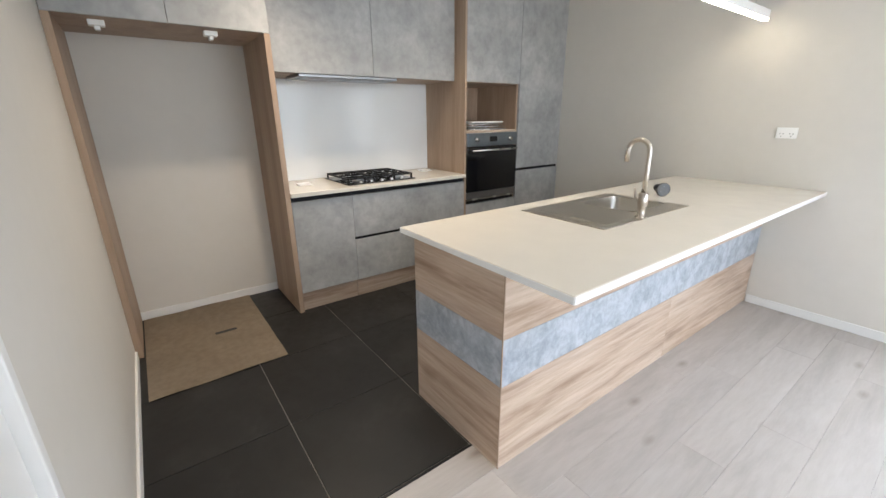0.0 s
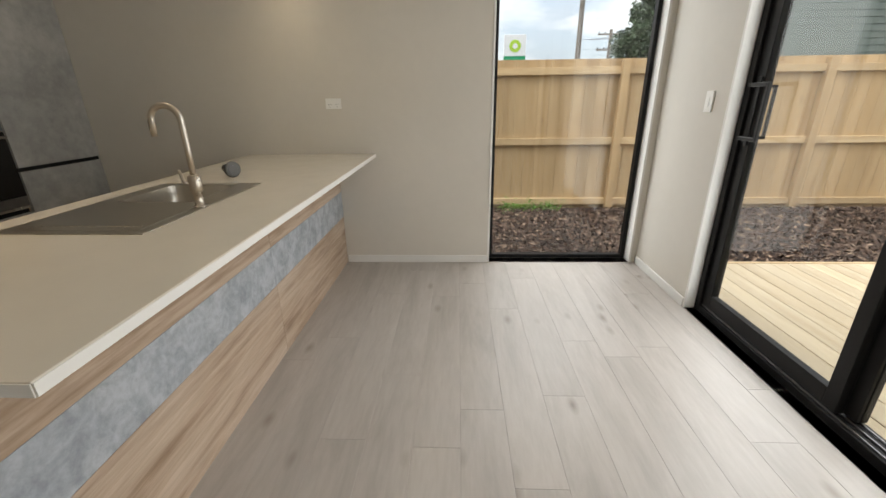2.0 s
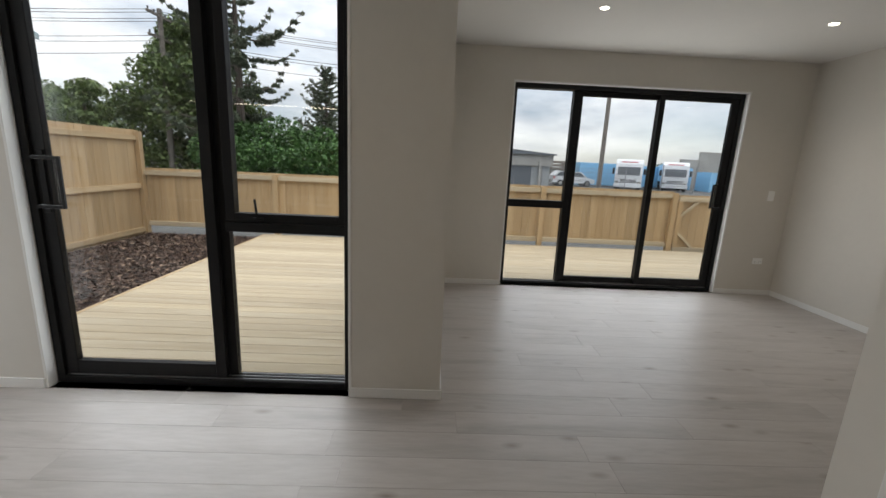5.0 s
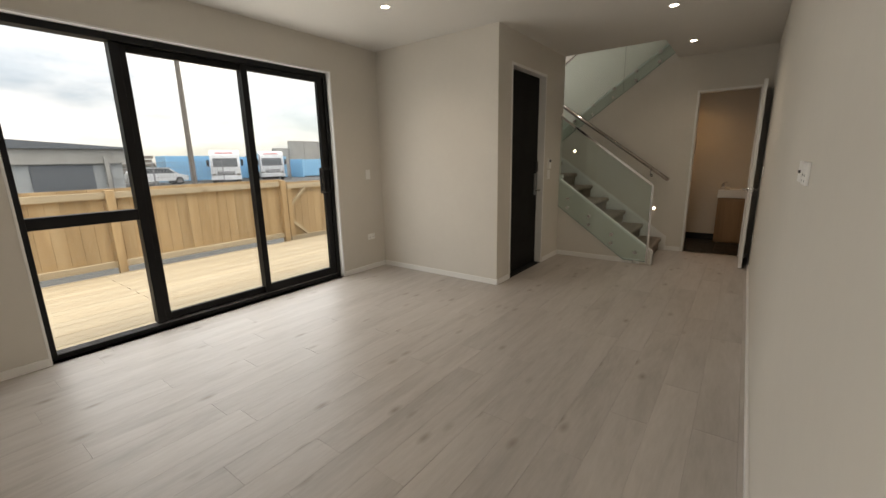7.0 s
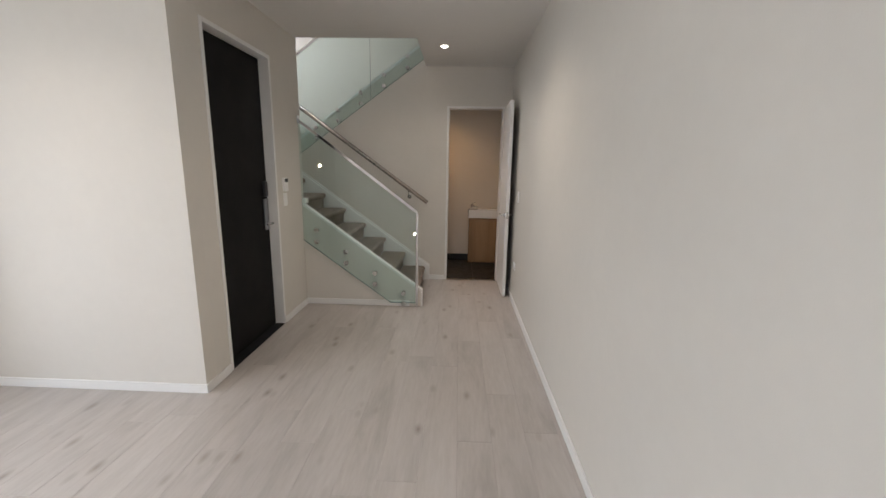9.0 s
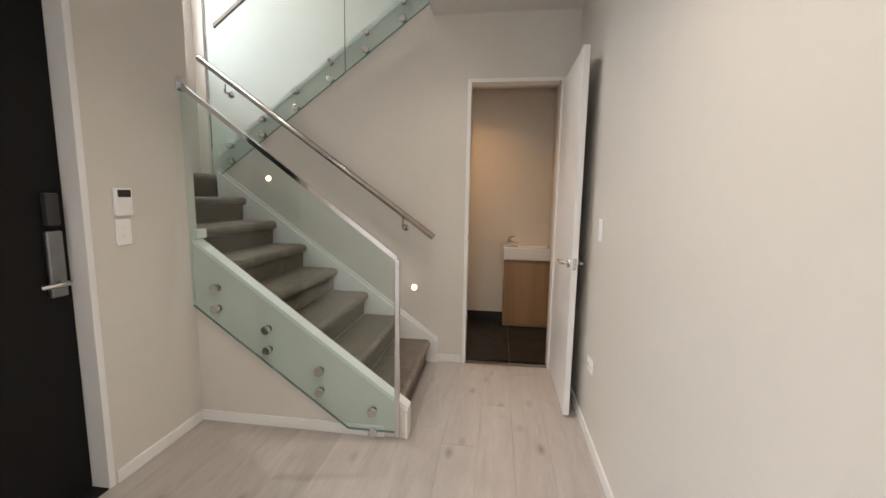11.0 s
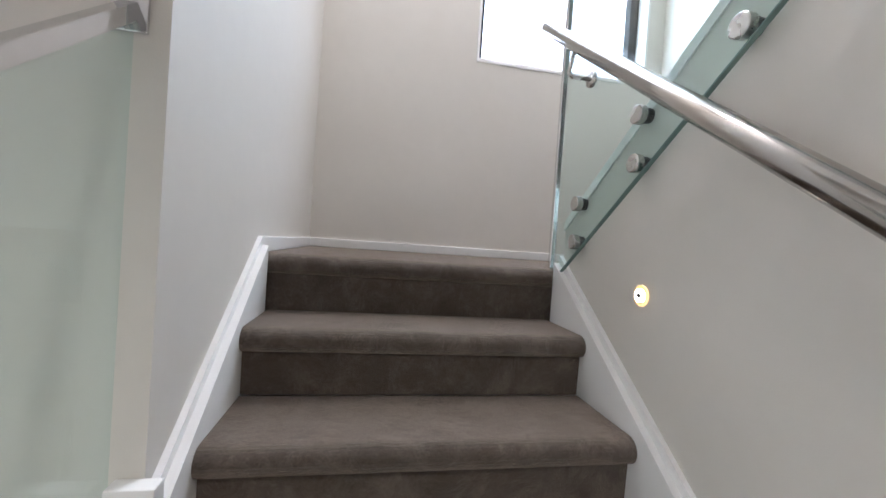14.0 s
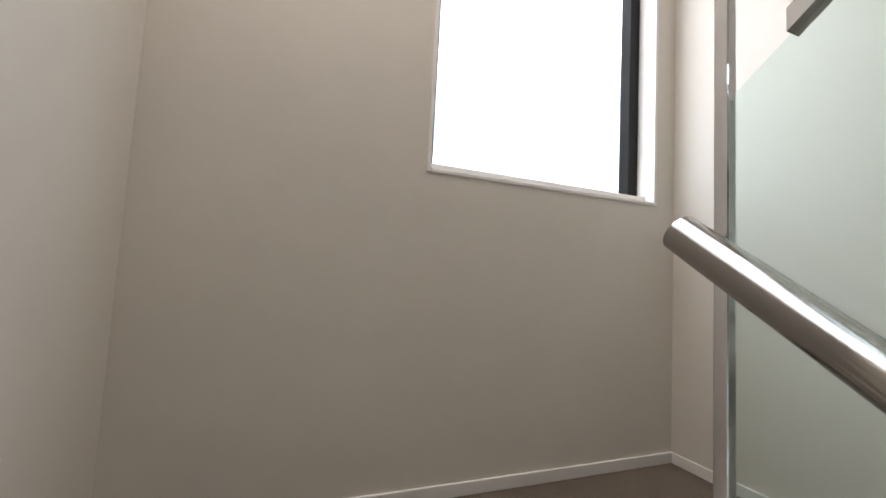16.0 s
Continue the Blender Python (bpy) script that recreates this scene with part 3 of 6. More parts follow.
leaf = part("door_leaf", ring("x", (XW2 - 0.115, XW2 - 0.075), (2.015, b1 - 0.045), (0.05, zt - 0.05), (0.06, 0.075, 0.085, 0.05)), BLACK_METAL, d2)
pane(leaf, "x", (XW2 - 0.099, XW2 - 0.091), (2.075, b1 - 0.12), (0.135, zt - 0.10))
pull_handle(leaf, XW2 - 0.075, b1 - 0.083, 1.02, 1.30, 1, -0.12)
pull_handle(leaf, XW2 - 0.115, b1 - 0.083, 1.03, 1.30, -1)

# landing window; its unseen upper part is added to admit more daylight
w2 = thing("window_2", (XL - 0.1, LW[0], LW[2]), "black aluminium window above the stair landing, unseen top extended", "window", kind="structure")
liner(w2, "x", (XL - 0.10, XL + 0.004), LW[:2], LW[2:])
part("window_frame", ring("x", (XL - 0.165, XL - 0.10), (LW[0] + 0.016, LW[1] - 0.016), (LW[2] + 0.016, LW[3] - 0.016), (0.04, 0.06, 0.035, 0.04)), BLACK_METAL, w2)
pane(w2, "x", (XL - 0.139, XL - 0.131), (LW[0] + 0.056, LW[1] - 0.076), (LW[2] + 0.051, LW[3] - 0.056))

# black front door in its white frame
fd = thing("door_3", (XD - 0.08, FD[0], 0), "black painted front door, closed, in a white frame", "front door", kind="structure")
bm = bmesh.new()
bar(bm, "x", (XD - 0.13, XD + 0.006), (FD[0], FD[0] + 0.03), (0, FD[3]))
bar(bm, "x", (XD - 0.13, XD + 0.006), (FD[1] - 0.03, FD[1]), (0, FD[3]))
bar(bm, "x", (XD - 0.13, XD + 0.006), (FD[0] + 0.03, FD[1] - 0.03), (FD[3] - 0.03, FD[3]))
part("door_frame", bm, TRIM, fd, "white painted door frame")
leaf = part("door_leaf", boxed((XD - 0.125, FD[0] + 0.033, 0.008), (XD - 0.08, FD[1] - 0.033, FD[3] - 0.033), 0.002), BLACK_DOOR, fd)
part("threshold", boxed((XD - 0.15, FD[0] + 0.03, -0.01), (XD - 0.0, FD[1] - 0.03, 0.006), 0.002), BLACK_METAL, fd)
bm = bmesh.new()
box(bm, (XD - 0.08, FD[1] - 0.125, 0.90), (XD - 0.058, FD[1] - 0.062, 1.17), 0.006)
lock = part("smart_lock", bm, DARK_STEEL, leaf, "grey digital door lock")
bm = bmesh.new()
tube(bm, [(XD - 0.058, FD[1] - 0.09, 0.96), (XD - 0.012, FD[1] - 0.09, 0.96), (XD - 0.008, FD[1] - 0.10, 0.96), (XD - 0.008, FD[1] - 0.20, 0.96)], 0.009, 10)
part("lever", bm, STEEL, lock, "satin steel lever", True)
part("handle_plate", boxed((XD - 0.08, FD[1] - 0.118, 1.19), (XD - 0.05, FD[1] - 0.07, 1.32), 0.006), DARK_PLASTIC, leaf)


def lever_set(parent, x, y, z, side, along):
    """A chrome lever on a round rose; side: -1 or 1 along x, along: the way the lever points in y."""
    bm = bmesh.new()
    tube(bm, [(x, y, z), (x + side * 0.012, y, z)], 0.026, 20)
    tube(bm, [(x + side * 0.012, y, z), (x + side * 0.045, y, z)], 0.010, 12)
    tube(bm, [(x + side * 0.045, y - along * 0.006, z), (x + side * 0.05, y + along * 0.03, z + 0.002), (x + side * 0.05, y + along * 0.115, z)], [0.010, 0.010, 0.008], 12)
    return part("door_handle", bm, CHROME, parent, "chrome lever handle", True)


# open toilet door, folded back along the long wall
td = thing("door_4", (WC[1], WAY, 0), "white toilet door standing open against the wall", "door", kind="structure")
bm = bmesh.new()
for u in ((WC[0], WC[0] + 0.028), (WC[1] - 0.028, WC[1])):
    bar(bm, "y", (WAY - 0.012, WAY + 0.112), u, (0, WC[3]))
bar(bm, "y", (WAY - 0.012, WAY + 0.112), (WC[0] + 0.028, WC[1] - 0.028), (WC[3] - 0.028, WC[3]))
part("door_frame", bm, TRIM, td, "white painted door frame")
part("strike_plate", bar(bmesh.new(), "y", (WAY + 0.002, WAY + 0.03), (WC[0] + 0.028, WC[0] + 0.030), (0.99, 1.05), 0), STEEL, td)
leaf = part("door_leaf", boxed((0.602, 5.822, 0.012), (0.638, WAY - 0.014, 2.165), 0.002), TRIM, td)
lever_set(leaf, 0.602, 5.875, 0.95, -1, 1)
lever_set(leaf, 0.638, 5.875, 0.95, 1, 1)
part("latch", boxed((0.610, 5.8195, 0.915), (0.630, 5.8225, 0.985), 0.001), STEEL, leaf)
for z in (0.25, 1.9):
    bm = bmesh.new()
    tube(bm, [(0.640, WAY - 0.020, z - 0.05), (0.640, WAY - 0.020, z + 0.05)], 0.006, 8)
    part("hinge", bm, STEEL, leaf)

# white cupboard door beside the kitchen
kd = thing("door_5", (KD[0], YK, 0), "white cupboard door, closed, beside the kitchen", "door", kind="structure")
bm = bmesh.new()
for u in ((KD[0], KD[0] + 0.03), (KD[1] - 0.03, KD[1])):
    bar(bm, "y", (YK - 0.010, YK + 0.10), u, (0, KD[3]))
bar(bm, "y", (YK - 0.010, YK + 0.10), (KD[0] + 0.03, KD[1] - 0.03), (KD[3] - 0.03, KD[3]))
part("door_frame", bm, TRIM, kd)
part("door_leaf", boxed((KD[0] + 0.034, YK + 0.012, 0.01), (KD[1] - 0.034, YK + 0.05, KD[3] - 0.034), 0.002), TRIM, kd)


# ---- kitchen wall units ----
XF = 3.50         # face of the fronts


def unit(name, y0, y1, z0, z1, label, xf=XF, fronts=(), body=None, plinth=True):
    """A cabinet between y0 and y1 with slab fronts (a, b, z0, z1, material)."""
    c = thing(name, (XK, (y0 + y1) / 2, z0), label, "cabinet", "kitchen units")
    zb = z0 + 0.15 if plinth else z0
    part("body", boxed((xf + 0.02, y1 + 0.002, zb), (XK - 0.004, y0 - 0.002, z1)), body or OAK_V, c)
    if plinth:
        part("plinth", boxed((xf + 0.035, y1 + 0.002, z0), (xf + 0.055, y0 - 0.002, zb - 0.002), 0.001), OAK_H, c, "oak laminate kickboard")
    for a, b, c0, c1, m, nm in fronts:
        part(nm, boxed((xf, a + 0.0015, c0), (xf + 0.019, b - 0.0015, c1), 0.0015), m, c)
    return c


def gap(c, y0, y1, z0, z1):
    part("finger_pull", boxed((XF + 0.012, y0 + 0.002, z0), (XF + 0.0205, y1 - 0.002, z1)), BLACK_METAL, c, "black recessed finger pull")


PA, PB = -0.628, -0.662
for nm, lo, hi, lab in (("end_panel", (XF, YK - 0.036, 0), (XK, YK - 0.001, 1.868), "oak laminate end panel beside the fridge recess"),
                        ("end_panel", (XF, PB, 0), (XK, PA, 1.868), "oak laminate end panel between fridge recess and bench")):
    tagged(part(nm, boxed(lo, hi, 0.001), OAK_V, None), lab, "panel", "kitchen panels")
top = unit("overhead_cabinet", YK - 0.002, PB, 1.87, H - 0.003, "grey concrete-look cabinet above the fridge recess", fronts=[(PB, -0.145, 1.87, H - 0.004, CONCRETE, "door"), (-0.145, YK - 0.002, 1.87, H - 0.004, CONCRETE, "door")], plinth=False)
for y in (0.16, -0.36):
    bm = bmesh.new()
    box(bm, (3.60, y - 0.035, 1.842), (3.66, y + 0.035, 1.8695), 0.004)
    box(bm, (3.61, y - 0.012, 1.822), (3.65, y + 0.012, 1.842), 0.004)
    part("fixing_bracket", bm, PLASTIC, top, "small white plastic bracket")

YT0, YT1, YP = -2.19, -2.845, YS
base_a = unit("base_cabinet", PB, -1.11, 0, 0.828, "grey concrete-look base cabinet with one door", fronts=[(-1.11, PB, 0.152, 0.828, CONCRETE, "door")])
base_b = unit("drawer_cabinet", -1.11, YT0, 0, 0.828, "grey concrete-look drawer unit under the hob", fronts=[(YT0, -1.11, 0.152, 0.482, CONCRETE, "drawer"), (YT0, -1.11, 0.505, 0.828, CONCRETE, "drawer")])
gap(base_b, YT0, -1.11, 0.4825, 0.5045)
for c, a, b in ((base_a, -1.11, PB), (base_b, YT0, -1.11)):
    part("finger_pull", boxed((XF + 0.018, a + 0.002, 0.829), (XF + 0.03, b - 0.002, 0.864)), BLACK_METAL, c, "black recessed finger pull")
tagged(part("benchtop", boxed((XF - 0.025, YT0, 0.865), (XK - 0.003, PB, 0.895), 0.003), STONE, None), "cream stone benchtop along the kitchen wall", "benchtop")
tagged(part("splashback", boxed((XK - 0.009, YT0, 0.896), (XK - 0.002, PB, 1.665), 0.001), SPLASH, None), "glossy white glass splashback behind the hob", "splashback")
over = unit("overhead_cabinet", PB, YT0, 1.672, H - 0.003, "grey concrete-look overhead cabinet with built-in rangehood", xf=3.64, fronts=[(-1.42, PB, 1.672, H - 0.004, CONCRETE, "door"), (YT0, -1.42, 1.672, H - 0.004, CONCRETE, "door")], plinth=False)
hood = part("rangehood", boxed((3.655, -1.63, 1.650), (3.95, -0.86, 1.6715), 0.004), DARK_STEEL, over, "slim steel rangehood")
for y in (-1.42, -1.06):
    part("filter", boxed((3.70, y - 0.16, 1.646), (3.92, y + 0.16, 1.6495), 0.001), DARK_STEEL, hood)

tower = thing("oven_tower", (XK, (YT0 + YT1) / 2, 0), "oak and concrete-look tower with oven and open niche", "cabinet", "kitchen units")
part("side_panel", boxed((XF, YT0 - 0.020, 0), (XK - 0.003, YT0 - 0.0005, H - 0.004), 0.001), OAK_V, tower)
part("side_panel", boxed((XF + 0.02, YT1 + 0.0005, 0), (XK - 0.003, YT1 + 0.019, H - 0.004), 0.001), OAK_V, tower)
part("back", boxed((XK - 0.02, YT1 + 0.02, 0.0), (XK - 0.004, YT0 - 0.021, H - 0.004)), OAK_V, tower)
part("shelf", boxed((XF, YT1 + 0.02, 1.243), (XK - 0.021, YT0 - 0.021, 1.262), 0.001), OAK_H, tower)
part("shelf", boxed((XF + 0.02, YT1 + 0.02, 1.66), (XK - 0.021, YT0 - 0.021, 1.679), 0.001), OAK_H, tower)
part("door", boxed((XF, YT1 + 0.002, 1.662), (XF + 0.019, YT0 - 0.021, H - 0.004), 0.0015), CONCRETE, tower)
part("drawer", boxed((XF, YT1 + 0.002, 0.152), (XF + 0.019, YT0 - 0.021, 0.612), 0.0015), CONCRETE, tower)
part("finger_pull", boxed((XF + 0.012, YT1 + 0.02, 0.613), (XF + 0.025, YT0 - 0.021, 0.640)), BLACK_METAL, tower)
part("plinth", boxed((XF + 0.035, YT1 + 0.02, 0), (XF + 0.055, YT0 - 0.021, 0.15)), OAK_H, tower)

oven = thing("oven", (3.8, (YT0 + YT1) / 2, 0.642), "built-in steel oven with black glass door in the tower", "oven")
ya, yb = YT1 + 0.022, YT0 - 0.023
ym = (ya + yb) / 2
part("body", boxed((XF + 0.02, ya + 0.02, 0.642), (XK - 0.05, yb - 0.02, 1.2425)), BLACK_METAL, oven)
panel = part("control_panel", boxed((XF - 0.016, ya, 1.128), (XF + 0.0195, yb, 1.2425), 0.003), PANEL, oven, "blue-grey steel control panel")
part("display", boxed((XF - 0.018, ym - 0.045, 1.165), (XF - 0.0155, ym + 0.045, 1.21), 0.0005), BLACK_GLASS, panel)
for y in (ya + 0.10, yb - 0.10):
    bm = bmesh.new()
    tube(bm, [(XF - 0.016, y, 1.187), (XF - 0.022, y, 1.187), (XF - 0.040, y, 1.187)], [0.021, 0.018, 0.016], 20)
    part("knob", bm, STEEL, panel, "round steel knob", True)
odoor = part("oven_door", boxed((XF - 0.014, ya, 0.722), (XF + 0.0195, yb, 1.123), 0.003), BLACK_GLASS, oven, "black glass oven door")
bm = bmesh.new()
tube(bm, [(XF - 0.052, ya + 0.03, 1.092), (XF - 0.052, yb - 0.03, 1.092)], 0.009, 14)
for y in (ya + 0.055, yb - 0.055):
    tube(bm, [(XF - 0.014, y, 1.092), (XF - 0.052, y, 1.092)], 0.007, 10)
part("door_handle", bm, STEEL, odoor, "round steel bar handle", True)
part("lower_trim", boxed((XF - 0.014, ya, 0.662), (XF + 0.0195, yb, 0.720), 0.002), DARK_STEEL, oven)
part("base_trim", boxed((XF - 0.010, ya, 0.643), (XF + 0.0195, yb, 0.6585), 0.001), STEEL, oven)

# oven racks and booklets left in the niche
rack = thing("oven_rack_stack", (3.75, ym, 1.262), "stack of wrapped chrome oven racks in the niche", "oven racks")
for k in range(3):
    bm = bmesh.new()
    z = 1.270 + 0.022 * k
    x0, x1, y0, y1 = 3.56 + 0.01 * k, 3.93, ym - 0.235 + 0.02 * k, ym + 0.21
    tube(bm, [(x0, y0, z), (x1, y0, z), (x1, y1, z), (x0, y1, z), (x0, y0, z)], 0.004, 6, False)
    for j in range(13):
        x = x0 + (x1 - x0) * (j + 0.5) / 13
        tube(bm, [(x, y0, z), (x, y1, z)], 0.0022, 6)
    part("wire_rack", bm, CHROME, rack, smooth=True)
part("tray", boxed((3.55, ym - 0.22, 1.262), (3.92, ym + 0.22, 1.267), 0.001), STEEL, rack)
part("wrapping", boxed((3.57, ym - 0.20, 1.325), (3.90, ym + 0.19, 1.337), 0.004), PLASTIC, rack, "white plastic wrapping")

pantry = unit("pantry_cabinet", YT1, YP, 0, H - 0.003, "tall grey concrete-look pantry with two doors", fronts=[(YP, YT1, 0.152, 0.868, CONCRETE, "door"), (YP, YT1, 0.895, H - 0.004, CONCRETE, "door")], body=CONCRETE)
gap(pantry, YP, YT1, 0.869, 0.894)

# gas hob
hob = thing("gas_hob", (3.78, -1.40, 0.895), "black gas hob with cast iron trivets on the bench", "hob")
part("base_plate", boxed((3.54, -1.70, 0.8955), (4.02, -1.10, 0.905), 0.004), BLACK_GLASS, hob)
for x, y, r in ((3.66, -1.24, 0.045), (3.90, -1.24, 0.034), (3.78, -1.42, 0.058), (3.66, -1.58, 0.034), (3.90, -1.58, 0.045)):
    bm = bmesh.new()
    tube(bm, [(x, y, 0.905), (x, y, 0.916), (x, y, 0.917), (x, y, 0.926)], [r, r, r * 0.8, r * 0.78], 20)
    part("burner", bm, DARK_STEEL, hob, smooth=False)
for y0, y1 in ((-1.345, -1.115), (-1.505, -1.355), (-1.69, -1.515)):
    ymid = (y0 + y1) / 2
    trivet = part("trivet", boxed((3.5865, ymid - 0.005, 0.933), (3.9835, ymid + 0.005, 0.946), 0.002), BLACK_METAL, hob, "black cast iron trivet")
    for x in (3.58, 3.99):
        part("bar", boxed((x - 0.006, y0, 0.932), (x + 0.006, y1, 0.944), 0.002), BLACK_METAL, trivet)
        for y in (y0 + 0.006, y1 - 0.006):
            part("foot", boxed((x - 0.006, y - 0.006, 0.905), (x + 0.006, y + 0.006, 0.9318)), BLACK_METAL, trivet)
    for y in (y0 + 0.006, y1 - 0.006):
        part("bar", boxed((3.5865, y - 0.006, 0.932), (3.9835, y + 0.006, 0.944), 0.002), BLACK_METAL, trivet)
    for x in (3.66, 3.78, 3.90):
        part("bar", boxed((x - 0.005, y0 + 0.0125, 0.9335), (x + 0.005, y1 - 0.0125, 0.9465), 0.002), BLACK_METAL, trivet)
for k in range(5):
    bm = bmesh.new()
    y = -1.22 - 0.09 * k
    tube(bm, [(3.565, y, 0.905), (3.565, y, 0.922)], [0.016, 0.013], 14)
    part("knob", bm, STEEL, hob)
for y, x in ((-0.86, 3.80), (-2.05, 3.92)):
    bm = bmesh.new()
    for k in range(3):
        box(bm, (x - 0.05 + 0.02 * k, y - 0.05, 0.8955 + 0.004 * k), (x + 0.04 + 0.01 * k, y + 0.05, 0.899 + 0.004 * k), 0.001)
    tagged(part("paper_pack", bm, PLASTIC, None), "small white packet lying on the kitchen bench", "packet")

bm = bmesh.new()
nx, ny = 16, 12
grid = [[bm.verts.new((2.985 + (4.072 - 2.985) * i / nx + 0.02 * (j / ny - 0.5), 0.315 - (0.315 + 0.39) * j / ny, 0.006 + 0.012 * max(0, i / nx - 0.85) ** 1 * (1 + math.sin(j)) + 0.002 * math.sin(i * 1.3 + j))) for j in range(ny + 1)] for i in range(nx + 1)]
for i in range(nx):
    for j in range(ny):
        bm.faces.new((grid[i][j], grid[i][j + 1], grid[i + 1][j + 1], grid[i + 1][j]))
bmesh.ops.solidify(bm, geom=bm.faces[:], thickness=0.004)
card = tagged(part("cardboard_sheet", bm, CARD, None), "flat brown cardboard sheet on the tiles in the fridge recess", "cardboard")
part("handhold_slot", boxed((3.52, -0.20, 0.0085), (3.55, -0.07, 0.0095)), DARK_PLASTIC, card, "dark printed mark")

# ---- island ----
IX0, IX1, IY0 = 1.61, 2.20, -0.83
island = thing("kitchen_island", (1.9, -2.1, 0), "oak-look island panelled in boards with a grey band", "island")
for a, b, top in ((YS + 0.014, -2.33, 0.863), (-2.329, -1.86, 0.70), (-1.859, IY0 - 0.02, 0.863)):
    part("carcass", boxed((IX0 + 0.02, a, 0.0), (IX1 - 0.02, b, top)), OAK_V, island)
for z0, z1, ms in ((0.0, 0.395, (OAK_H, OAK_X)), (0.395, 0.60, (WEATHERED, WEATHERED)), (0.60, 0.864, (OAK_H, OAK_X))):
    for a, b in ((YS + 0.002, -2.18), (-2.18, IY0 - 0.002)):
        part("front_board", boxed((IX0, a + 0.0006, z0 + 0.0006), (IX0 + 0.019, b - 0.0006, z1 - 0.0006), 0.0006), ms[0], island, "weathered grey band" if ms[0] is WEATHERED else "")
    part("end_board", boxed((IX0 + 0.004, IY0 - 0.019, z0 + 0.0006), (IX1, IY0, z1 - 0.0006), 0.0006), ms[1], island, "weathered grey band" if ms[1] is WEATHERED else "")
part("corner_strip", boxed((IX0 - 0.001, IY0 - 0.003, 0.0), (IX0 + 0.0035, IY0 + 0.001, 0.864)), OAK_V, island)
for a, b in ((-3.46, -2.80), (-2.80, -2.10), (-2.10, -1.45), (-1.45, -0.86)):
    part("door", boxed((IX1 - 0.019, a + 0.002, 0.15), (IX1, b - 0.002, 0.83), 0.001), CONCRETE, island)

# island top with a cut-out for the bowl
TX0, TX1 = 1.315, 2.285
BOWL = (1.765, 2.095, -2.27, -1.91)
isl_top = slab("island_benchtop", "z", 0.865, 0.895, (TX0, TX1), (YS + 0.001, -0.81), [BOWL], STONE, "cream stone island top with daylight coloured into its edges", kind="thing", category="benchtop")
del isl_top["kind"]
bv = isl_top.modifiers.new("edge", "BEVEL")
bv.width, bv.segments, bv.limit_method = 0.003, 2, "ANGLE"
# added strips: their paler colour carries the daylight on the edges
part("edge_band", boxed((TX0 - 0.003, YS + 0.002, 0.868), (TX0 - 0.0004, -0.81, 0.8925), 0.0008), DAYLIT_EDGE, isl_top, "front edge strip paled for window daylight")
part("edge_band", boxed((TX0, -0.8096, 0.868), (TX1, -0.807, 0.8925), 0.0008), DAYLIT_EDGE, isl_top, "end edge strip paled for window daylight")

sink = thing("kitchen_sink", (1.95, -2.0, 0.895), "stainless steel sink with drainer set in the island", "sink")
SX0, SX1, SY0, SY1 = 1.665, 2.165, -2.31, -1.50
hole = (1.77, 2.09, -2.265, -1.915)
rim = slab("rim", "z", 0.8955, 0.8985, (SX0, SX1), (SY0, SY1), [hole], SINK_STEEL, "", "part", "")
for key in ("kind", "label", "category"):
    if key in rim:
        del rim[key]
rim.parent = sink
rim.matrix_parent_inverse = Matrix.Translation(sink.location).inverted()
bm = bmesh.new()
prof = [(0.0, 0.8985), (0.004, 0.86), (0.012, 0.76), (0.035, 0.733), (0.09, 0.728)]
rings = []
for off, z in prof:
    x0, x1, y0, y1 = hole[0] + off, hole[1] - off, hole[2] + off, hole[3] - off
    r = 0.05
    pts = []
    for cx, cy, s in ((x1 - r, y1 - r, 0), (x0 + r, y1 - r, 90), (x0 + r, y0 + r, 180), (x1 - r, y0 + r, 270)):
        for k in range(6):
            a = radians(s + 18 * k)
            pts.append((cx + r * math.cos(a), cy + r * math.sin(a), z))
    rings.append([bm.verts.new(p) for p in pts])
for a, b in zip(rings, rings[1:]):
    for k in range(len(a)):
        bm.faces.new((a[k], b[k], b[(k + 1) % len(a)], a[(k + 1) % len(a)]))
bm.faces.new(rings[-1])
part("bowl", bm, SINK_STEEL, sink, smooth=True)
bm = bmesh.new()
tube(bm, [(1.93, -2.09, 0.7285), (1.93, -2.09, 0.732)], 0.043, 20)
part("waste", bm, CHROME, sink)
drain = part("drainer", boxed((1.70, -1.885, 0.8988), (2.13, -1.53, 0.9002), 0.0006), SINK_STEEL, sink)
for k in range(13):
    part("ridge", boxed((1.72 + 0.0305 * k, -1.578, 0.9003), (1.742 + 0.0305 * k, -1.570, 0.9018), 0.0006), SINK_STEEL, drain)
tap = thing("kitchen_tap", (1.685, -1.835, 0.9), "brushed nickel gooseneck mixer tap at the sink", "tap")
bm = bmesh.new()
tx, ty = 1.685, -1.835
tube(bm, [(tx, ty, 0.899), (tx, ty, 0.904), (tx, ty, 0.905), (tx, ty, 0.955), (tx, ty, 0.958)], [0.026, 0.026, 0.017, 0.017, 0.022], 20)
part("base", bm, NICKEL, tap, smooth=True)
bm = bmesh.new()
tube(bm, [(tx, ty, 0.958), (tx, ty, 0.962), (tx, ty, 1.018), (tx, ty, 1.024)], [0.020, 0.023, 0.023, 0.014], 20)
part("body", bm, NICKEL, tap, smooth=True)
bm = bmesh.new()
R = 0.052
pts = [(tx, ty, 1.022), (tx, ty, 1.12), (tx, ty, 1.22)]
for k in range(1, 12):
    a = math.pi * (1 - k / 11)
    pts.append((tx + R + R * math.cos(a), ty + 0.01 * k / 11, 1.22 + R * math.sin(a)))
pts += [(tx + 2 * R, ty + 0.011, 1.165)]
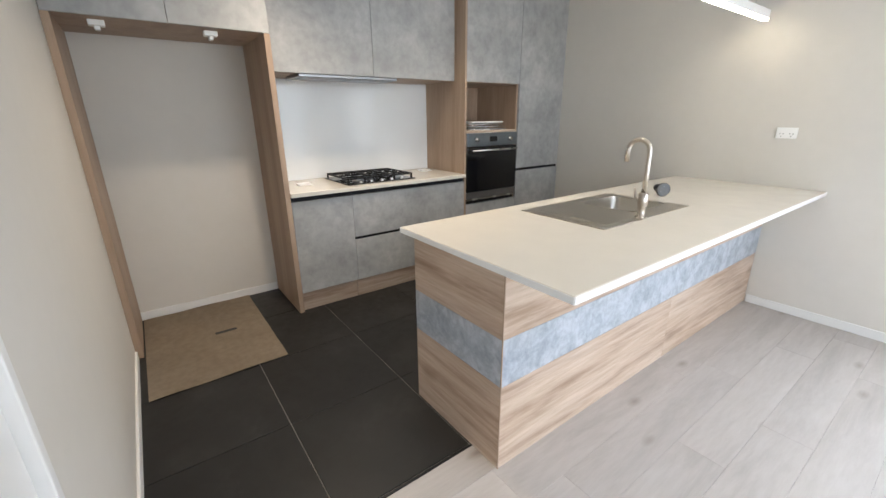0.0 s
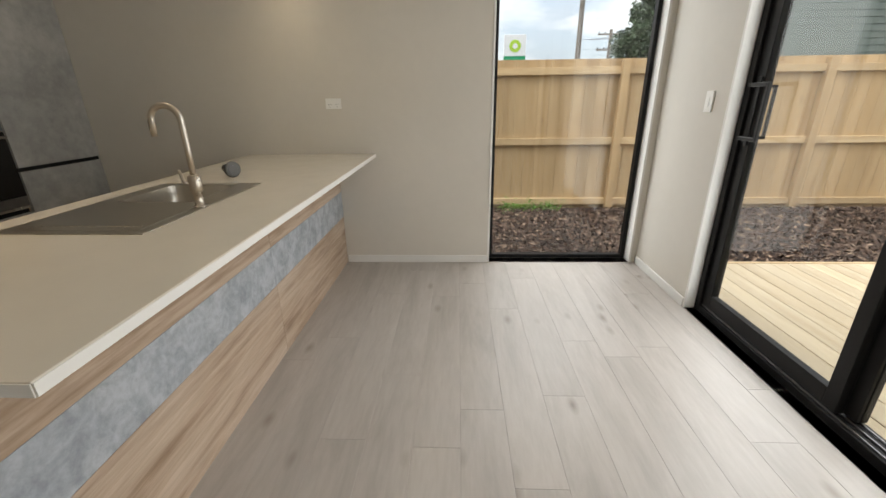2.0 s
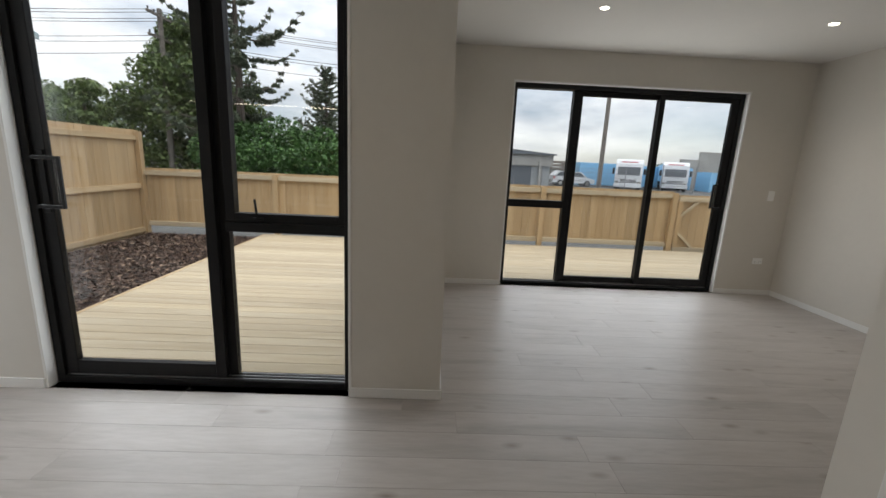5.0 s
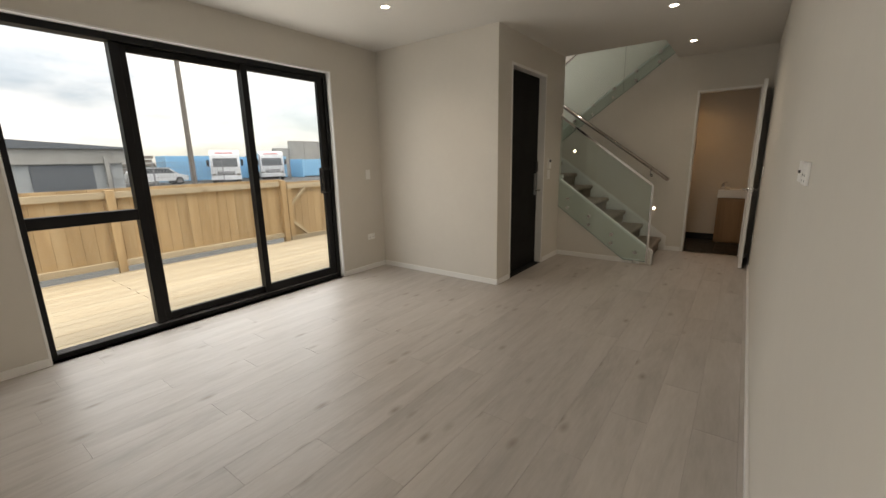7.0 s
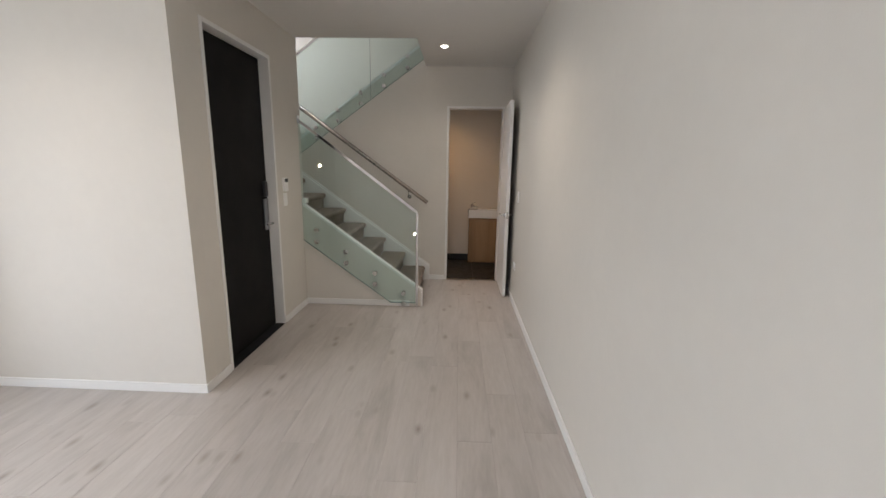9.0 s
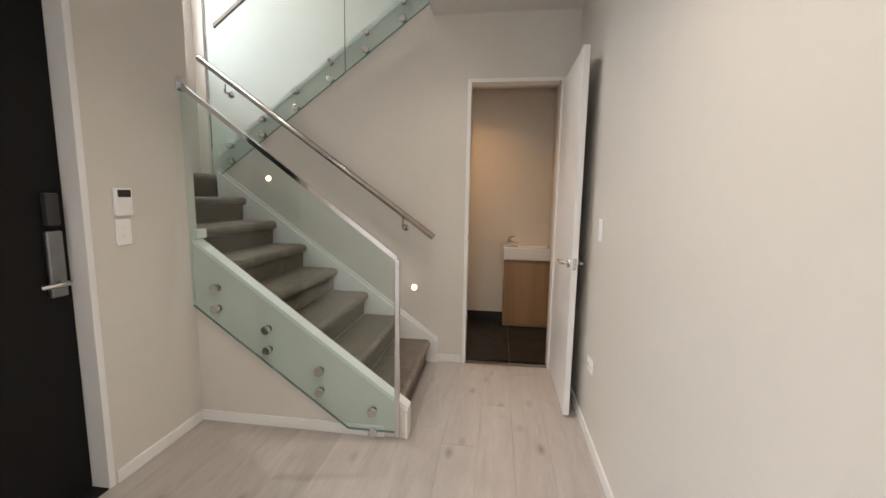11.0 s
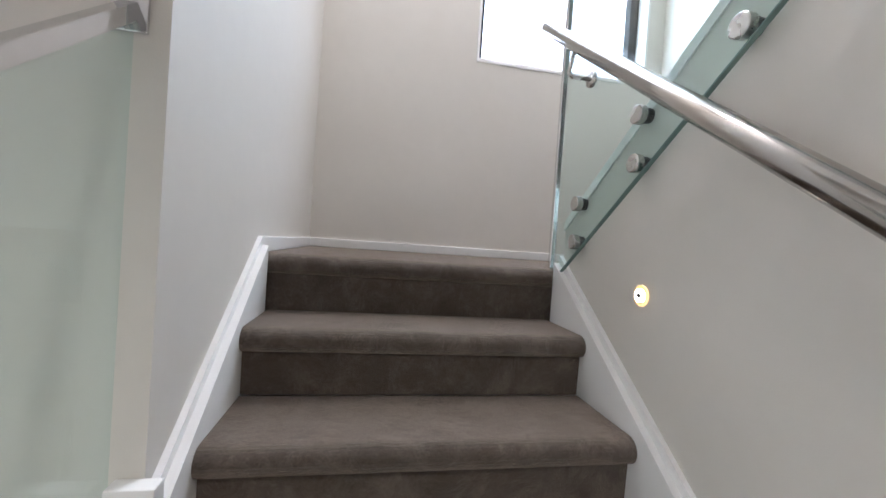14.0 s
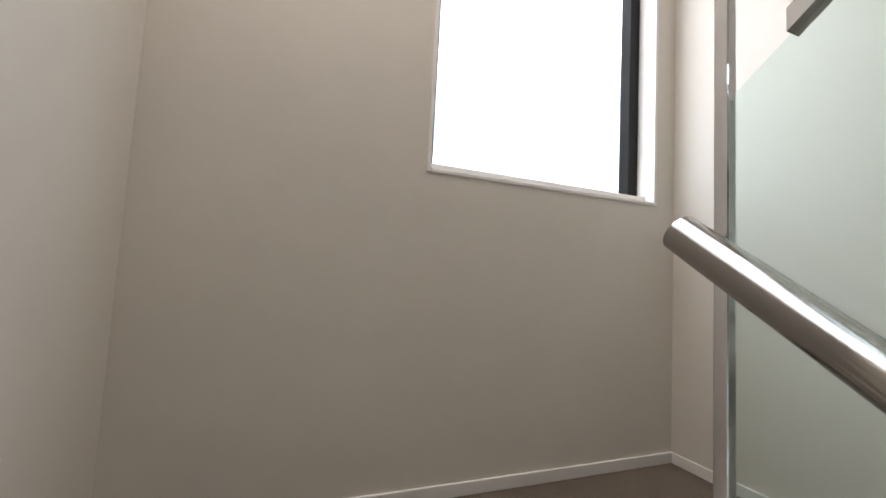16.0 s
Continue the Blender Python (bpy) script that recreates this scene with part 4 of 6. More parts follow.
tube(bm, pts, 0.0115, 14)
part("spout", bm, NICKEL, tap, smooth=True)
bm = bmesh.new()
tube(bm, [(tx, ty, 0.990), (tx + 0.028, ty + 0.018, 0.995), (tx + 0.036, ty + 0.024, 1.045)], [0.009, 0.008, 0.005], 10)
part("lever", bm, NICKEL, tap, smooth=True)
strainer = thing("sink_strainer", (1.91, -2.49, 0.895), "dark steel sink waste fitting lying on the island top", "sink fitting")
c, ax = Vector((1.90, -2.485, 0.9385)), Vector((-0.75, 0.60, 0.0)).normalized()
bm = bmesh.new()
tube(bm, [c, c + ax * 0.006, c + ax * 0.010], [0.043, 0.043, 0.036], 24)
part("flange", bm, GUNMETAL, strainer)
bm = bmesh.new()
tube(bm, [c - ax * 0.001, c - ax * 0.030, c - ax * 0.036, c - ax * 0.075], [0.036, 0.034, 0.024, 0.024], 20)
part("cup", bm, GUNMETAL, strainer, smooth=False)
bm = bmesh.new()
tube(bm, [c + ax * 0.0102, c + ax * 0.013], 0.022, 16)
part("plug", bm, GUNMETAL, strainer)

# linear pendant lamp over the island
pend = thing("pendant_light", (1.83, -2.5, H), "slim white linear LED pendant hanging over the island", "pendant lamp")
PZ = 1.975
part("housing", boxed((1.815, -3.37, PZ), (1.853, -1.63, PZ + 0.05), 0.002), TRIM, pend)
part("diffuser", boxed((1.817, -3.368, PZ - 0.012), (1.851, -1.632, PZ - 0.0005), 0.002), LED_BAR, pend, "glowing diffuser")
for y in (-3.15, -1.85):
    bm = bmesh.new()
    tube(bm, [(1.834, y, PZ + 0.05), (1.834, y, H - 0.02)], 0.0012, 6)
    part("cable", bm, STEEL, pend)
part("canopy", boxed((1.80, -2.68, H - 0.022), (1.868, -2.32, H - 0.0005), 0.002), TRIM, pend)


# ---- plates on the walls ----
def plate(name, axis, face, side, u, z, w, h, label, group="wall plates", sockets=0, rockers=0, dots=0):
    """A white plate on a wall; axis: the wall's normal, side: the way it faces."""
    c = thing(name, (face, u, z) if axis == "x" else (u, face, z), label, "socket" if sockets else "switch", group)

    def bx(nm, u0, u1, z0, z1, d0, d1, m, bevel=0.0, lab=""):
        d = sorted((face + side * d0, face + side * d1))
        part(nm, bar(bmesh.new(), axis, d, (u0, u1), (z0, z1), bevel), m, c, lab)
    bx("cover", u - w / 2, u + w / 2, z - h / 2, z + h / 2, 0.0005, 0.009, PLASTIC, 0.002)
    for k in range(sockets):
        uc = u + (k - (sockets - 1) / 2) * w * 0.46
        for du, dz in ((-0.009, 0.003), (0.009, 0.003), (0.0, -0.014)):
            bx("pin_slot", uc + du - 0.0015, uc + du + 0.0015, z - 0.008 + dz - 0.004, z - 0.008 + dz + 0.004, 0.009, 0.0095, DARK_PLASTIC)
        bx("rocker", uc - 0.006, uc + 0.006, z + h * 0.22, z + h * 0.38, 0.009, 0.012, PLASTIC, 0.001)
    for k in range(rockers):
        zc = z + (k - (rockers - 1) / 2) * 0.032
        bx("rocker", u - 0.007, u + 0.007, zc - 0.011, zc + 0.011, 0.009, 0.0125, PLASTIC, 0.001)
    for k in range(dots):
        uc = u + (k - (dots - 1) / 2) * 0.034
        bx("data_jack", uc - 0.005, uc + 0.005, z - 0.005, z + 0.005, 0.009, 0.013, DARK_STEEL if k else DARK_PLASTIC, 0.001)
    return c


plate("power_socket", "y", YS, 1, 1.60, 1.258, 0.116, 0.072, "white double power socket above the island", sockets=2)
plate("light_switch", "x", XW1, 1, -2.883, 1.25, 0.072, 0.116, "white light switch beside the sliding door", rockers=2)
plate("data_socket", "x", XR, -1, 1.708, 1.301, 0.106, 0.068, "white plate with aerial and data jacks", dots=2)
plate("power_socket", "x", XR, -1, 1.582, 1.299, 0.122, 0.068, "white double power socket on the long wall", sockets=2)
plate("light_switch", "x", XR, -1, 5.60, 1.17, 0.072, 0.116, "white light switch on the hall wall", rockers=2)
plate("power_socket", "x", XR, -1, 5.64, 0.42, 0.116, 0.072, "white power socket low on the hall wall", sockets=2)
plate("light_switch", "x", XW2, 1, 3.44, 1.20, 0.072, 0.116, "white light switch beside the wide sliding door", rockers=2)
plate("power_socket", "x", XW2, 1, 3.44, 0.42, 0.116, 0.072, "white power socket low on the living room wall", sockets=2)
plate("light_switch", "x", XD, 1, 5.035, 1.148, 0.074, 0.118, "white light switch below the entry panel", rockers=2)
ic = thing("entry_panel", (XD, 5.04, 1.28), "white alarm keypad with a dark screen", "alarm panel")
part("case", boxed((XD + 0.0005, 4.998, 1.222), (XD + 0.022, 5.078, 1.345), 0.004), PLASTIC, ic)
part("screen", boxed((XD + 0.022, 5.006, 1.305), (XD + 0.0235, 5.070, 1.338), 0.0005), DARK_PLASTIC, ic)


# ---- stairs ----
def nose_x(k):
    return NOSE1 - GO * (k - 1)


def step_mesh(k, y0, y1, sign, xn, z, depth):
    """One carpeted step: riser and rounded nosing. sign: -1 climbs towards -x."""
    def pt(d, h):
        return (xn + sign * d, h)
    r = 0.033
    out = [pt(depth + 0.03, z - RISE), pt(0.036, z - RISE + 0.0005), pt(0.032, z - 2 * r - 0.006)]
    for a in range(13):
        t = radians(-90 - 15 * a)
        out.append(pt(r + r * math.cos(t), z - r + r * math.sin(t) * -1 * -1))
    out += [pt(depth + 0.03, z)]
    bm = bmesh.new()
    prism(bm, out, "y", y0, y1)
    return bm


stairs = thing("staircase", (-1.2, 6.0, 0), "grey carpeted stair flight with rounded nosings", "stairs")
for k in range(1, 8):
    part("step", step_mesh(k, max(5.512, YSL + 0.034) if nose_x(k) > XD else YSL + 0.034, WAY - 0.034, -1, nose_x(k), RISE * k, GO), CARPET, stairs)
part("step", step_mesh(8, YSL + 0.006, WAY - 0.001, -1, nose_x(8), RISE * 8, 0.02), CARPET, stairs)
part("landing", boxed((XL, YSL, RISE * 8 - 0.2), (nose_x(8) - 0.025, YB, RISE * 8 - 0.0005)), CARPET, stairs, "carpeted half landing")
# upper flight
upper = thing("staircase", (-1.2, 7.1, 1.488), "grey carpeted upper stair flight", "stairs")
for k in range(1, 9):
    part("step", step_mesh(k, WAY + 0.1, YB - 0.001, 1, -2.16 + GO * (k - 1), RISE * (8 + k), GO), CARPET, upper)
bm = bmesh.new()
prism(bm, [(-2.1, 1.40), (-0.352, 1.40 + SLOPE * 1.748), (-0.352, 1.30 + SLOPE * 1.748), (-2.1, 1.30)], "y", WAY + 0.101, YB - 0.001)
part("soffit", bm, WALL, upper, "plastered soffit")


def strip(name, pts, y0, y1, material, parent, label=""):
    return part(name, prism(bmesh.new(), pts, "y", y0, y1), material, parent, label)


def nose_line(x):
    return RISE + (NOSE1 - x) * SLOPE


# white boards along the walls beside the lower flight
xa, xb = -0.285, -2.135
for y0, y1, x0, up, side in ((WAY - 0.034, WAY - 0.0005, xa, 0.030, -1), (YSL + 0.0005, YSL + 0.034, XD - 0.002, 0.028, 1)):
    foot = [(xa, 0.0)] if side < 0 else [(x0, nose_line(x0) - 0.3)]
    heel = [(xb, nose_line(xb) - 0.30), (xa - 0.25, 0)] if side < 0 else [(xb, nose_line(xb) - 0.30)]
    strip("wall_stringer", foot + [(x0, nose_line(x0) + up), (xb, nose_line(xb) + up)] + heel, y0, y1, TRIM, stairs, "white painted stringer board")
    b0, b1 = (y1 - 0.014, y1) if side < 0 else (y0, y0 + 0.014)
    strip("stringer_bead", [(x0, nose_line(x0) + up), (x0, nose_line(x0) + up + 0.027), (xb, nose_line(xb) + up + 0.027), (xb, nose_line(xb) + up)], b0, b1, TRIM, stairs)
# plastered side wall of the flight with a white cap
structure("wall_stair_spandrel", prism(bmesh.new(), [(XD, 0), (-0.30, 0), (-0.30, nose_line(-0.30) + 0.008), (XD, nose_line(XD) + 0.008)], "y", 5.45, 5.511), WALL, "warm white spandrel wall under the stair", "wall")
sc = thing("stair_capping", (-0.9, 5.48, 0.6), "white capping board on the stair side wall", "capping")
strip("board", [(XD + 0.001, nose_line(XD) + 0.009), (XD + 0.001, nose_line(XD) + 0.034), (-0.285, nose_line(-0.285) + 0.034), (-0.285, nose_line(-0.285) + 0.009)], 5.447, 5.521, TRIM, sc)
strip("end_board", [(-0.299, 0), (-0.285, 0), (-0.285, nose_line(-0.285) + 0.008), (-0.299, nose_line(-0.285) + 0.008)], 5.44, 5.521, TRIM, sc)
part("end_block", boxed((XD + 0.001, 5.4465, nose_line(XD) + 0.034), (XD + 0.036, 5.5215, nose_line(XD) + 0.085), 0.002), TRIM, sc)
# cap on the wall below the upper flight
uc = thing("stair_capping", (-1.2, 6.58, 2.2), "white capping board along the upper flight", "capping")
strip("board", [(-2.135, cap2(-2.135) + 0.001), (-2.135, cap2(-2.135) + 0.036), (-0.35, cap2(-0.35) + 0.036), (-0.35, cap2(-0.35) + 0.001)], WAY - 0.004, WAY + 0.11, TRIM, uc)


def standoff(parent, x, z, yw, yh):
    bm = bmesh.new()
    tube(bm, [(x, yh + 0.006, z), (x, yh - 0.012, z), (x, yh - 0.014, z)], [0.025, 0.025, 0.022], 20)
    cap = part("standoff", bm, STEEL, parent, "round steel standoff")
    bm = bmesh.new()
    tube(bm, [(x, yw, z), (x, yh + 0.0065, z)], 0.020, 16)
    part("spacer", bm, DARK_PLASTIC, cap)


def rail_bar(p, q, w, h):
    """A flat rectangular handrail from p to q in a plane y = const."""
    (x0, y, z0), (x1, _, z1) = p, q
    return prism(bmesh.new(), [(x0, z0 - h / 2), (x0, z0 + h / 2), (x1, z1 + h / 2), (x1, z1 - h / 2)], "y", y - w / 2, y + w / 2)


GY = 5.431
bal = thing("glass_balustrade", (-0.9, GY, 0), "frameless glass balustrade with chrome rail beside the stair", "balustrade")
g = strip("glass_panel", [(-1.522, 0.70), (-0.62, 0.045), (-0.355, 0.045), (-0.355, 0.995), (-1.522, 1.875)], GY - 0.006, GY + 0.006, GREEN_GLASS, bal, "clear toughened glass panel")
g.visible_shadow = False
part("glass_edge", prism(bmesh.new(), [(-1.522, 0.694), (-0.62, 0.039), (-0.355, 0.039), (-0.355, 0.0445), (-0.62, 0.0445), (-1.522, 0.6995)], "y", GY - 0.006, GY + 0.006), EDGE_GLASS, bal, "green polished glass edge")
part("handrail", rail_bar((-1.523, GY, 1.897), (-0.34, GY, 1.008), 0.024, 0.03), CHROME, bal, "flat polished chrome handrail")
part("end_post", boxed((-0.354, GY - 0.011, 0.02), (-0.328, GY + 0.011, 1.005), 0.003), CHROME, bal, "chrome end channel")
bm = bmesh.new()
box(bm, (XD + 0.0005, GY - 0.028, 1.86), (XD + 0.008, GY + 0.028, 1.935), 0.002)
part("wall_plate", bm, CHROME, bal)
for x, z in ((-1.385, 0.80), (-1.086, 0.58), (-0.783, 0.36), (-0.48, 0.15)):
    standoff(bal, x, z, 5.45, GY - 0.006)
    standoff(bal, x, z - 0.118, 5.45, GY - 0.006)

GY2 = WAY - 0.022
bal2 = thing("glass_balustrade", (-1.2, GY2, 1.5), "frameless glass balustrade fixed along the upper flight", "balustrade")


def low2(x):
    return 1.465 + SLOPE * (x + 2.126)


XJ = -1.02
for a, b in ((-2.171, XJ - 0.006), (XJ + 0.006, -0.33)):
    g = strip("glass_panel", [(a, low2(a)), (b, low2(b)), (b, low2(b) + 1.13), (a, low2(a) + 1.13)], GY2 - 0.006, GY2 + 0.006, GREEN_GLASS, bal2, "clear toughened glass panel")
    g.visible_shadow = False
    strip("glass_edge", [(a, low2(a) - 0.005), (a, low2(a) - 0.0005), (b, low2(b) - 0.0005), (b, low2(b) - 0.005)], GY2 - 0.006, GY2 + 0.006, EDGE_GLASS, bal2, "green polished glass edge")
    part("glass_edge", boxed((b + 0.0005, GY2 - 0.006, low2(b)), (b + 0.004, GY2 + 0.006, low2(b) + 1.13)), EDGE_GLASS, bal2, "green polished glass edge")
part("end_post", boxed((-2.192, GY2 - 0.010, 1.487), (-2.172, GY2 + 0.010, low2(-2.12) + 1.50), 0.003), CHROME, bal2, "chrome end channel")
part("handrail", rail_bar((-2.10, GY2, low2(-2.10) + 1.148), (-0.33, GY2, low2(-0.33) + 1.148), 0.024, 0.03), CHROME, bal2, "flat polished chrome handrail")
for k in range(6):
    x = -2.008 + 0.287 * k
    standoff(bal2, x, 1.712 + SLOPE * (x + 2.008) + 0.002, WAY, GY2 - 0.006)
    standoff(bal2, x, 1.586 + SLOPE * (x + 2.008) + 0.002, WAY, GY2 - 0.006)

hr = thing("wall_handrail", (-1.2, 6.45, 1.7), "round polished steel handrail fixed to the stair wall", "handrail")
RY = 6.432
bm = bmesh.new()
p, q = Vector((-0.315, RY, 1.022)), Vector((-2.19, RY, 2.372))
tube(bm, [p, q], 0.025, 20)
part("rail", bm, SATIN, hr, smooth=True)
d = (q - p).normalized()
for x, yw in ((-0.55, WAY), (-1.968, GY2 - 0.007)):
    c = p + (q - p) * ((x - p.x) / (q.x - p.x))
    bm = bmesh.new()
    w = Vector((x, yw, c.z - 0.106))
    tube(bm, [w, w - Vector((0, 0.010, 0))], 0.026, 20)
    tube(bm, [w - Vector((0, 0.008, 0)), Vector((x, RY - 0.004, c.z - 0.106)), Vector((x, RY - 0.014, c.z - 0.098)), c - Vector((0, 0, 0.019))], 0.007, 10)
    part("bracket", bm, STEEL, hr, "steel wall bracket", True)


def step_light(x, z):
    c = thing("step_light", (x, WAY, z), "round recessed warm step light in the stair wall", "step light", "step lights")
    bm = bmesh.new()
    tube(bm, [(x, WAY - 0.0005, z), (x, WAY - 0.004, z)], 0.027, 24)
    part("ring", bm, LED_WARM, c, "glowing amber ring")
    bm = bmesh.new()
    tube(bm, [(x, WAY - 0.004, z), (x, WAY - 0.006, z)], 0.0205, 24)
    part("bezel", bm, STEEL, c, "thin steel bezel")
    bm = bmesh.new()
    tube(bm, [(x, WAY - 0.006, z), (x, WAY - 0.008, z)], 0.0175, 24)
    part("lens", bm, LED, c, "glowing lens")
    bm = bmesh.new()
    tube(bm, [(x, WAY - 0.008, z), (x, WAY - 0.0105, z), (x, WAY - 0.0115, z)], [0.0075, 0.0075, 0.0065], 16)
    box(bm, (x - 0.0195, WAY - 0.0100, z - 0.002), (x + 0.0195, WAY - 0.0081, z + 0.002))
    part("hub", bm, STEEL, c, "round steel hub on a cross bar")


step_light(-0.479, 0.604)
step_light(-1.697, 1.455)


# ---- ceiling lights ----
def downlight(x, y, power, z=H, color=(1.0, 0.89, 0.74), cone=140):
    c = thing("downlight", (x, y, z), "small round recessed LED downlight in the ceiling", "downlight", "downlights")
    bm = bmesh.new()
    tube(bm, [(x, y, z - 0.0005), (x, y, z - 0.006), (x, y, z - 0.007)], [0.045, 0.043, 0.038], 24)
    part("trim_ring", bm, TRIM, c)
    bm = bmesh.new()
    tube(bm, [(x, y, z - 0.0072), (x, y, z - 0.010)], 0.033, 20)
    part("lens", bm, LED, c, "glowing lens")
    if power:
        lamp = new("downlight_lamp", bpy.data.lights.new("downlight_lamp", "SPOT"))
        lamp.data.energy, lamp.data.color, lamp.data.spot_size, lamp.data.spot_blend, lamp.data.shadow_soft_size = power, color, radians(cone), 1.0, 0.05
        lamp.location = (x, y, z - 0.03)
        lamp.parent = c
        lamp.matrix_parent_inverse = Matrix.Translation(c.location).inverted()


downlight(-2.03, 0.79, 10)
downlight(-2.08, 2.69, 12)
downlight(-0.12, 4.27, 16)
downlight(-0.10, 5.69, 6)
for x, y, power, cone in ((0.35, -0.75, 5, 140), (0.35, -2.35, 3, 140), (2.95, -0.7, 28, 115), (2.95, -1.8, 11, 105)):
    downlight(x, y, power, color=(1.0, 0.82, 0.58), cone=cone)
downlight(-2.55, 6.15, 46, TOP, (1.0, 0.93, 0.84))
downlight(-0.12, 7.15, 6.5, 2.42, (1.0, 0.60, 0.28))

# ---- toilet ----
van = thing("vanity_unit", (0.47, 7.63, 0), "small honey oak vanity with white basin in the toilet", "vanity")
part("cabinet", boxed((0.247, 7.555, 0.0), (XR - 0.002, YB - 0.012, 0.70), 0.002), VANITY_OAK, van)
part("door", boxed((0.249, 7.537, 0.03), (XR - 0.004, 7.5545, 0.675), 0.002), VANITY_OAK, van)
bas = part("basin", boxed((0.236, 7.525, 0.7005), (XR - 0.002, YB - 0.001, 0.83), 0.008), SPLASH, van, "glossy white basin")
part("bowl", boxed((0.38, 7.56, 0.8305), (0.68, 7.69, 0.832), 0.0005), PLASTIC, bas)
bt = thing("basin_tap", (0.29, 7.62, 0.83), "small chrome lever tap on the toilet basin", "tap")
bm = bmesh.new()
tube(bm, [(0.29, 7.63, 0.8305), (0.29, 7.63, 0.90), (0.29, 7.63, 0.915)], [0.021, 0.020, 0.012], 16)
part("body", bm, CHROME, bt, smooth=True)
bm = bmesh.new()
tube(bm, [(0.29, 7.63, 0.88), (0.34, 7.625, 0.872), (0.385, 7.62, 0.862)], [0.014, 0.011, 0.010], 12)
part("spout", bm, CHROME, bt, smooth=True)
bm = bmesh.new()
tube(bm, [(0.29, 7.63, 0.915), (0.30, 7.63, 0.925), (0.345, 7.63, 0.935)], [0.010, 0.008, 0.006], 10)
part("lever", bm, CHROME, bt, smooth=True)


# ---- outside: ground, deck, fences ----
BARK = mottled("dark_bark_mulch", [(0.3, (0.014, 0.008, 0.006)), (0.5, (0.038, 0.022, 0.015)), (0.7, (0.08, 0.048, 0.033))], 22, 0.9, 0.6, 0.05, 4)
GROUND = mottled("asphalt_yard", [(0.3, (0.06, 0.06, 0.058)), (0.7, (0.12, 0.12, 0.112))], 0.4, 0.9, 0.2)
structure("ground", boxed((-2500, -2500, -0.9), (2500, 2500, -0.36)), GROUND, "flat grey asphalt and ground beyond the fences", "ground")
structure("garden_bed", prism(bmesh.new(), [(-6.62, -6.2), (5.0, -6.2), (5.0, YS - 0.18), (XW1 - 0.19, YS - 0.18), (XW1 - 0.19, -0.59), (-3.41, -0.59), (-3.41, 9.0), (-6.62, 9.0)], "z", -0.355, -0.215), BARK, "dark bark mulch garden bed", "garden bed")


def chip_material():
    m, n, l, p = shader("bark_chips")
    g = n.new("ShaderNodeNewGeometry")
    c = ramp(n, [(0.0, (0.014, 0.007, 0.005)), (0.45, (0.045, 0.023, 0.015)), (0.78, (0.10, 0.056, 0.038)), (0.94, (0.33, 0.235, 0.17))])
    l.new(g.outputs["Random Per Island"], c.inputs["Fac"])
    l.new(c.outputs["Color"], p.inputs["Base Color"])
    p.inputs["Roughness"].default_value = 0.85
    return m


def scatter(name, count, place, size, material, label, category, seed, flat=0.5):
    """Many small four-sided chips or leaves in one mesh."""
    rng = np.random.default_rng(seed)
    c = place(rng, count)
    ax = rng.normal(size=(count, 3))
    ax[:, 2] *= flat
    ax /= np.linalg.norm(ax, axis=1)[:, None]
    bx = np.cross(ax, rng.normal(size=(count, 3)) * (0.35 if flat < 1 else 1) + np.array((0, 0, 1.0 if flat < 1 else 0)))
    bx /= np.linalg.norm(bx, axis=1)[:, None]
    ln, wd = rng.uniform(size[0], size[1], count)[:, None], rng.uniform(size[2], size[3], count)[:, None]
    v = np.stack((c - ax * ln, c + bx * wd, c + ax * ln, c - bx * wd), 1).reshape(-1, 3)
    me = bpy.data.meshes.new(name)
    me.from_pydata(v.tolist(), [], np.arange(count * 4).reshape(-1, 4).tolist())
    me.materials.append(material)
    return tagged(new(name, me), label, category, kind="stuff")


def bed_points(rng, n):
    x, y = rng.uniform(-6.45, 1.6, n), rng.uniform(-6.0, -3.55, n)
    return np.stack((x, y, -0.212 + rng.uniform(0, 0.03, n)), 1)


scatter("bark_chips", 30000, bed_points, (0.015, 0.055, 0.006, 0.019), chip_material(), "loose dark bark chips with pale splinters", "mulch", 3)
WEED = plain("weed_leaf", (0.12, 0.26, 0.03), 0.6, vary=0.3, scale=20)
for k, (wx, wy) in enumerate(((-0.32, -5.9), (-0.62, -5.92), (-0.05, -5.88), (0.55, -5.9))):
    scatter("weed_tuft", 140, lambda rng, n, a=wx, b=wy: np.stack((a + rng.normal(0, 0.09, n), b + rng.normal(0, 0.05, n), -0.20 + np.abs(rng.normal(0, 0.06, n))), 1), (0.015, 0.04, 0.004, 0.010), WEED, "small green weeds at the fence foot", "weeds", 20 + k, 1.0)


def piece(parent, name, mesh, place):
    ob = new(name, mesh)
    ob.location = place
    ob.parent = parent
    ob.matrix_parent_inverse = Matrix.Translation(parent.location).inverted() if parent.type == "EMPTY" else Matrix.Identity(4)
    return ob


DZ = -0.10
deck = thing("deck", (-4, 0, DZ), "new pale pine deck of narrow boards", "deck", kind="structure")
BW, BG = 0.137, 0.004
cache = {}


def deck_board(length):
    key = round(length, 3)
    if key not in cache:
        cache[key] = mesh_of("board", boxed((-BW / 2, -length / 2, -0.03), (BW / 2, length / 2, 0), 0.004), PINE_Y)
    return cache[key]


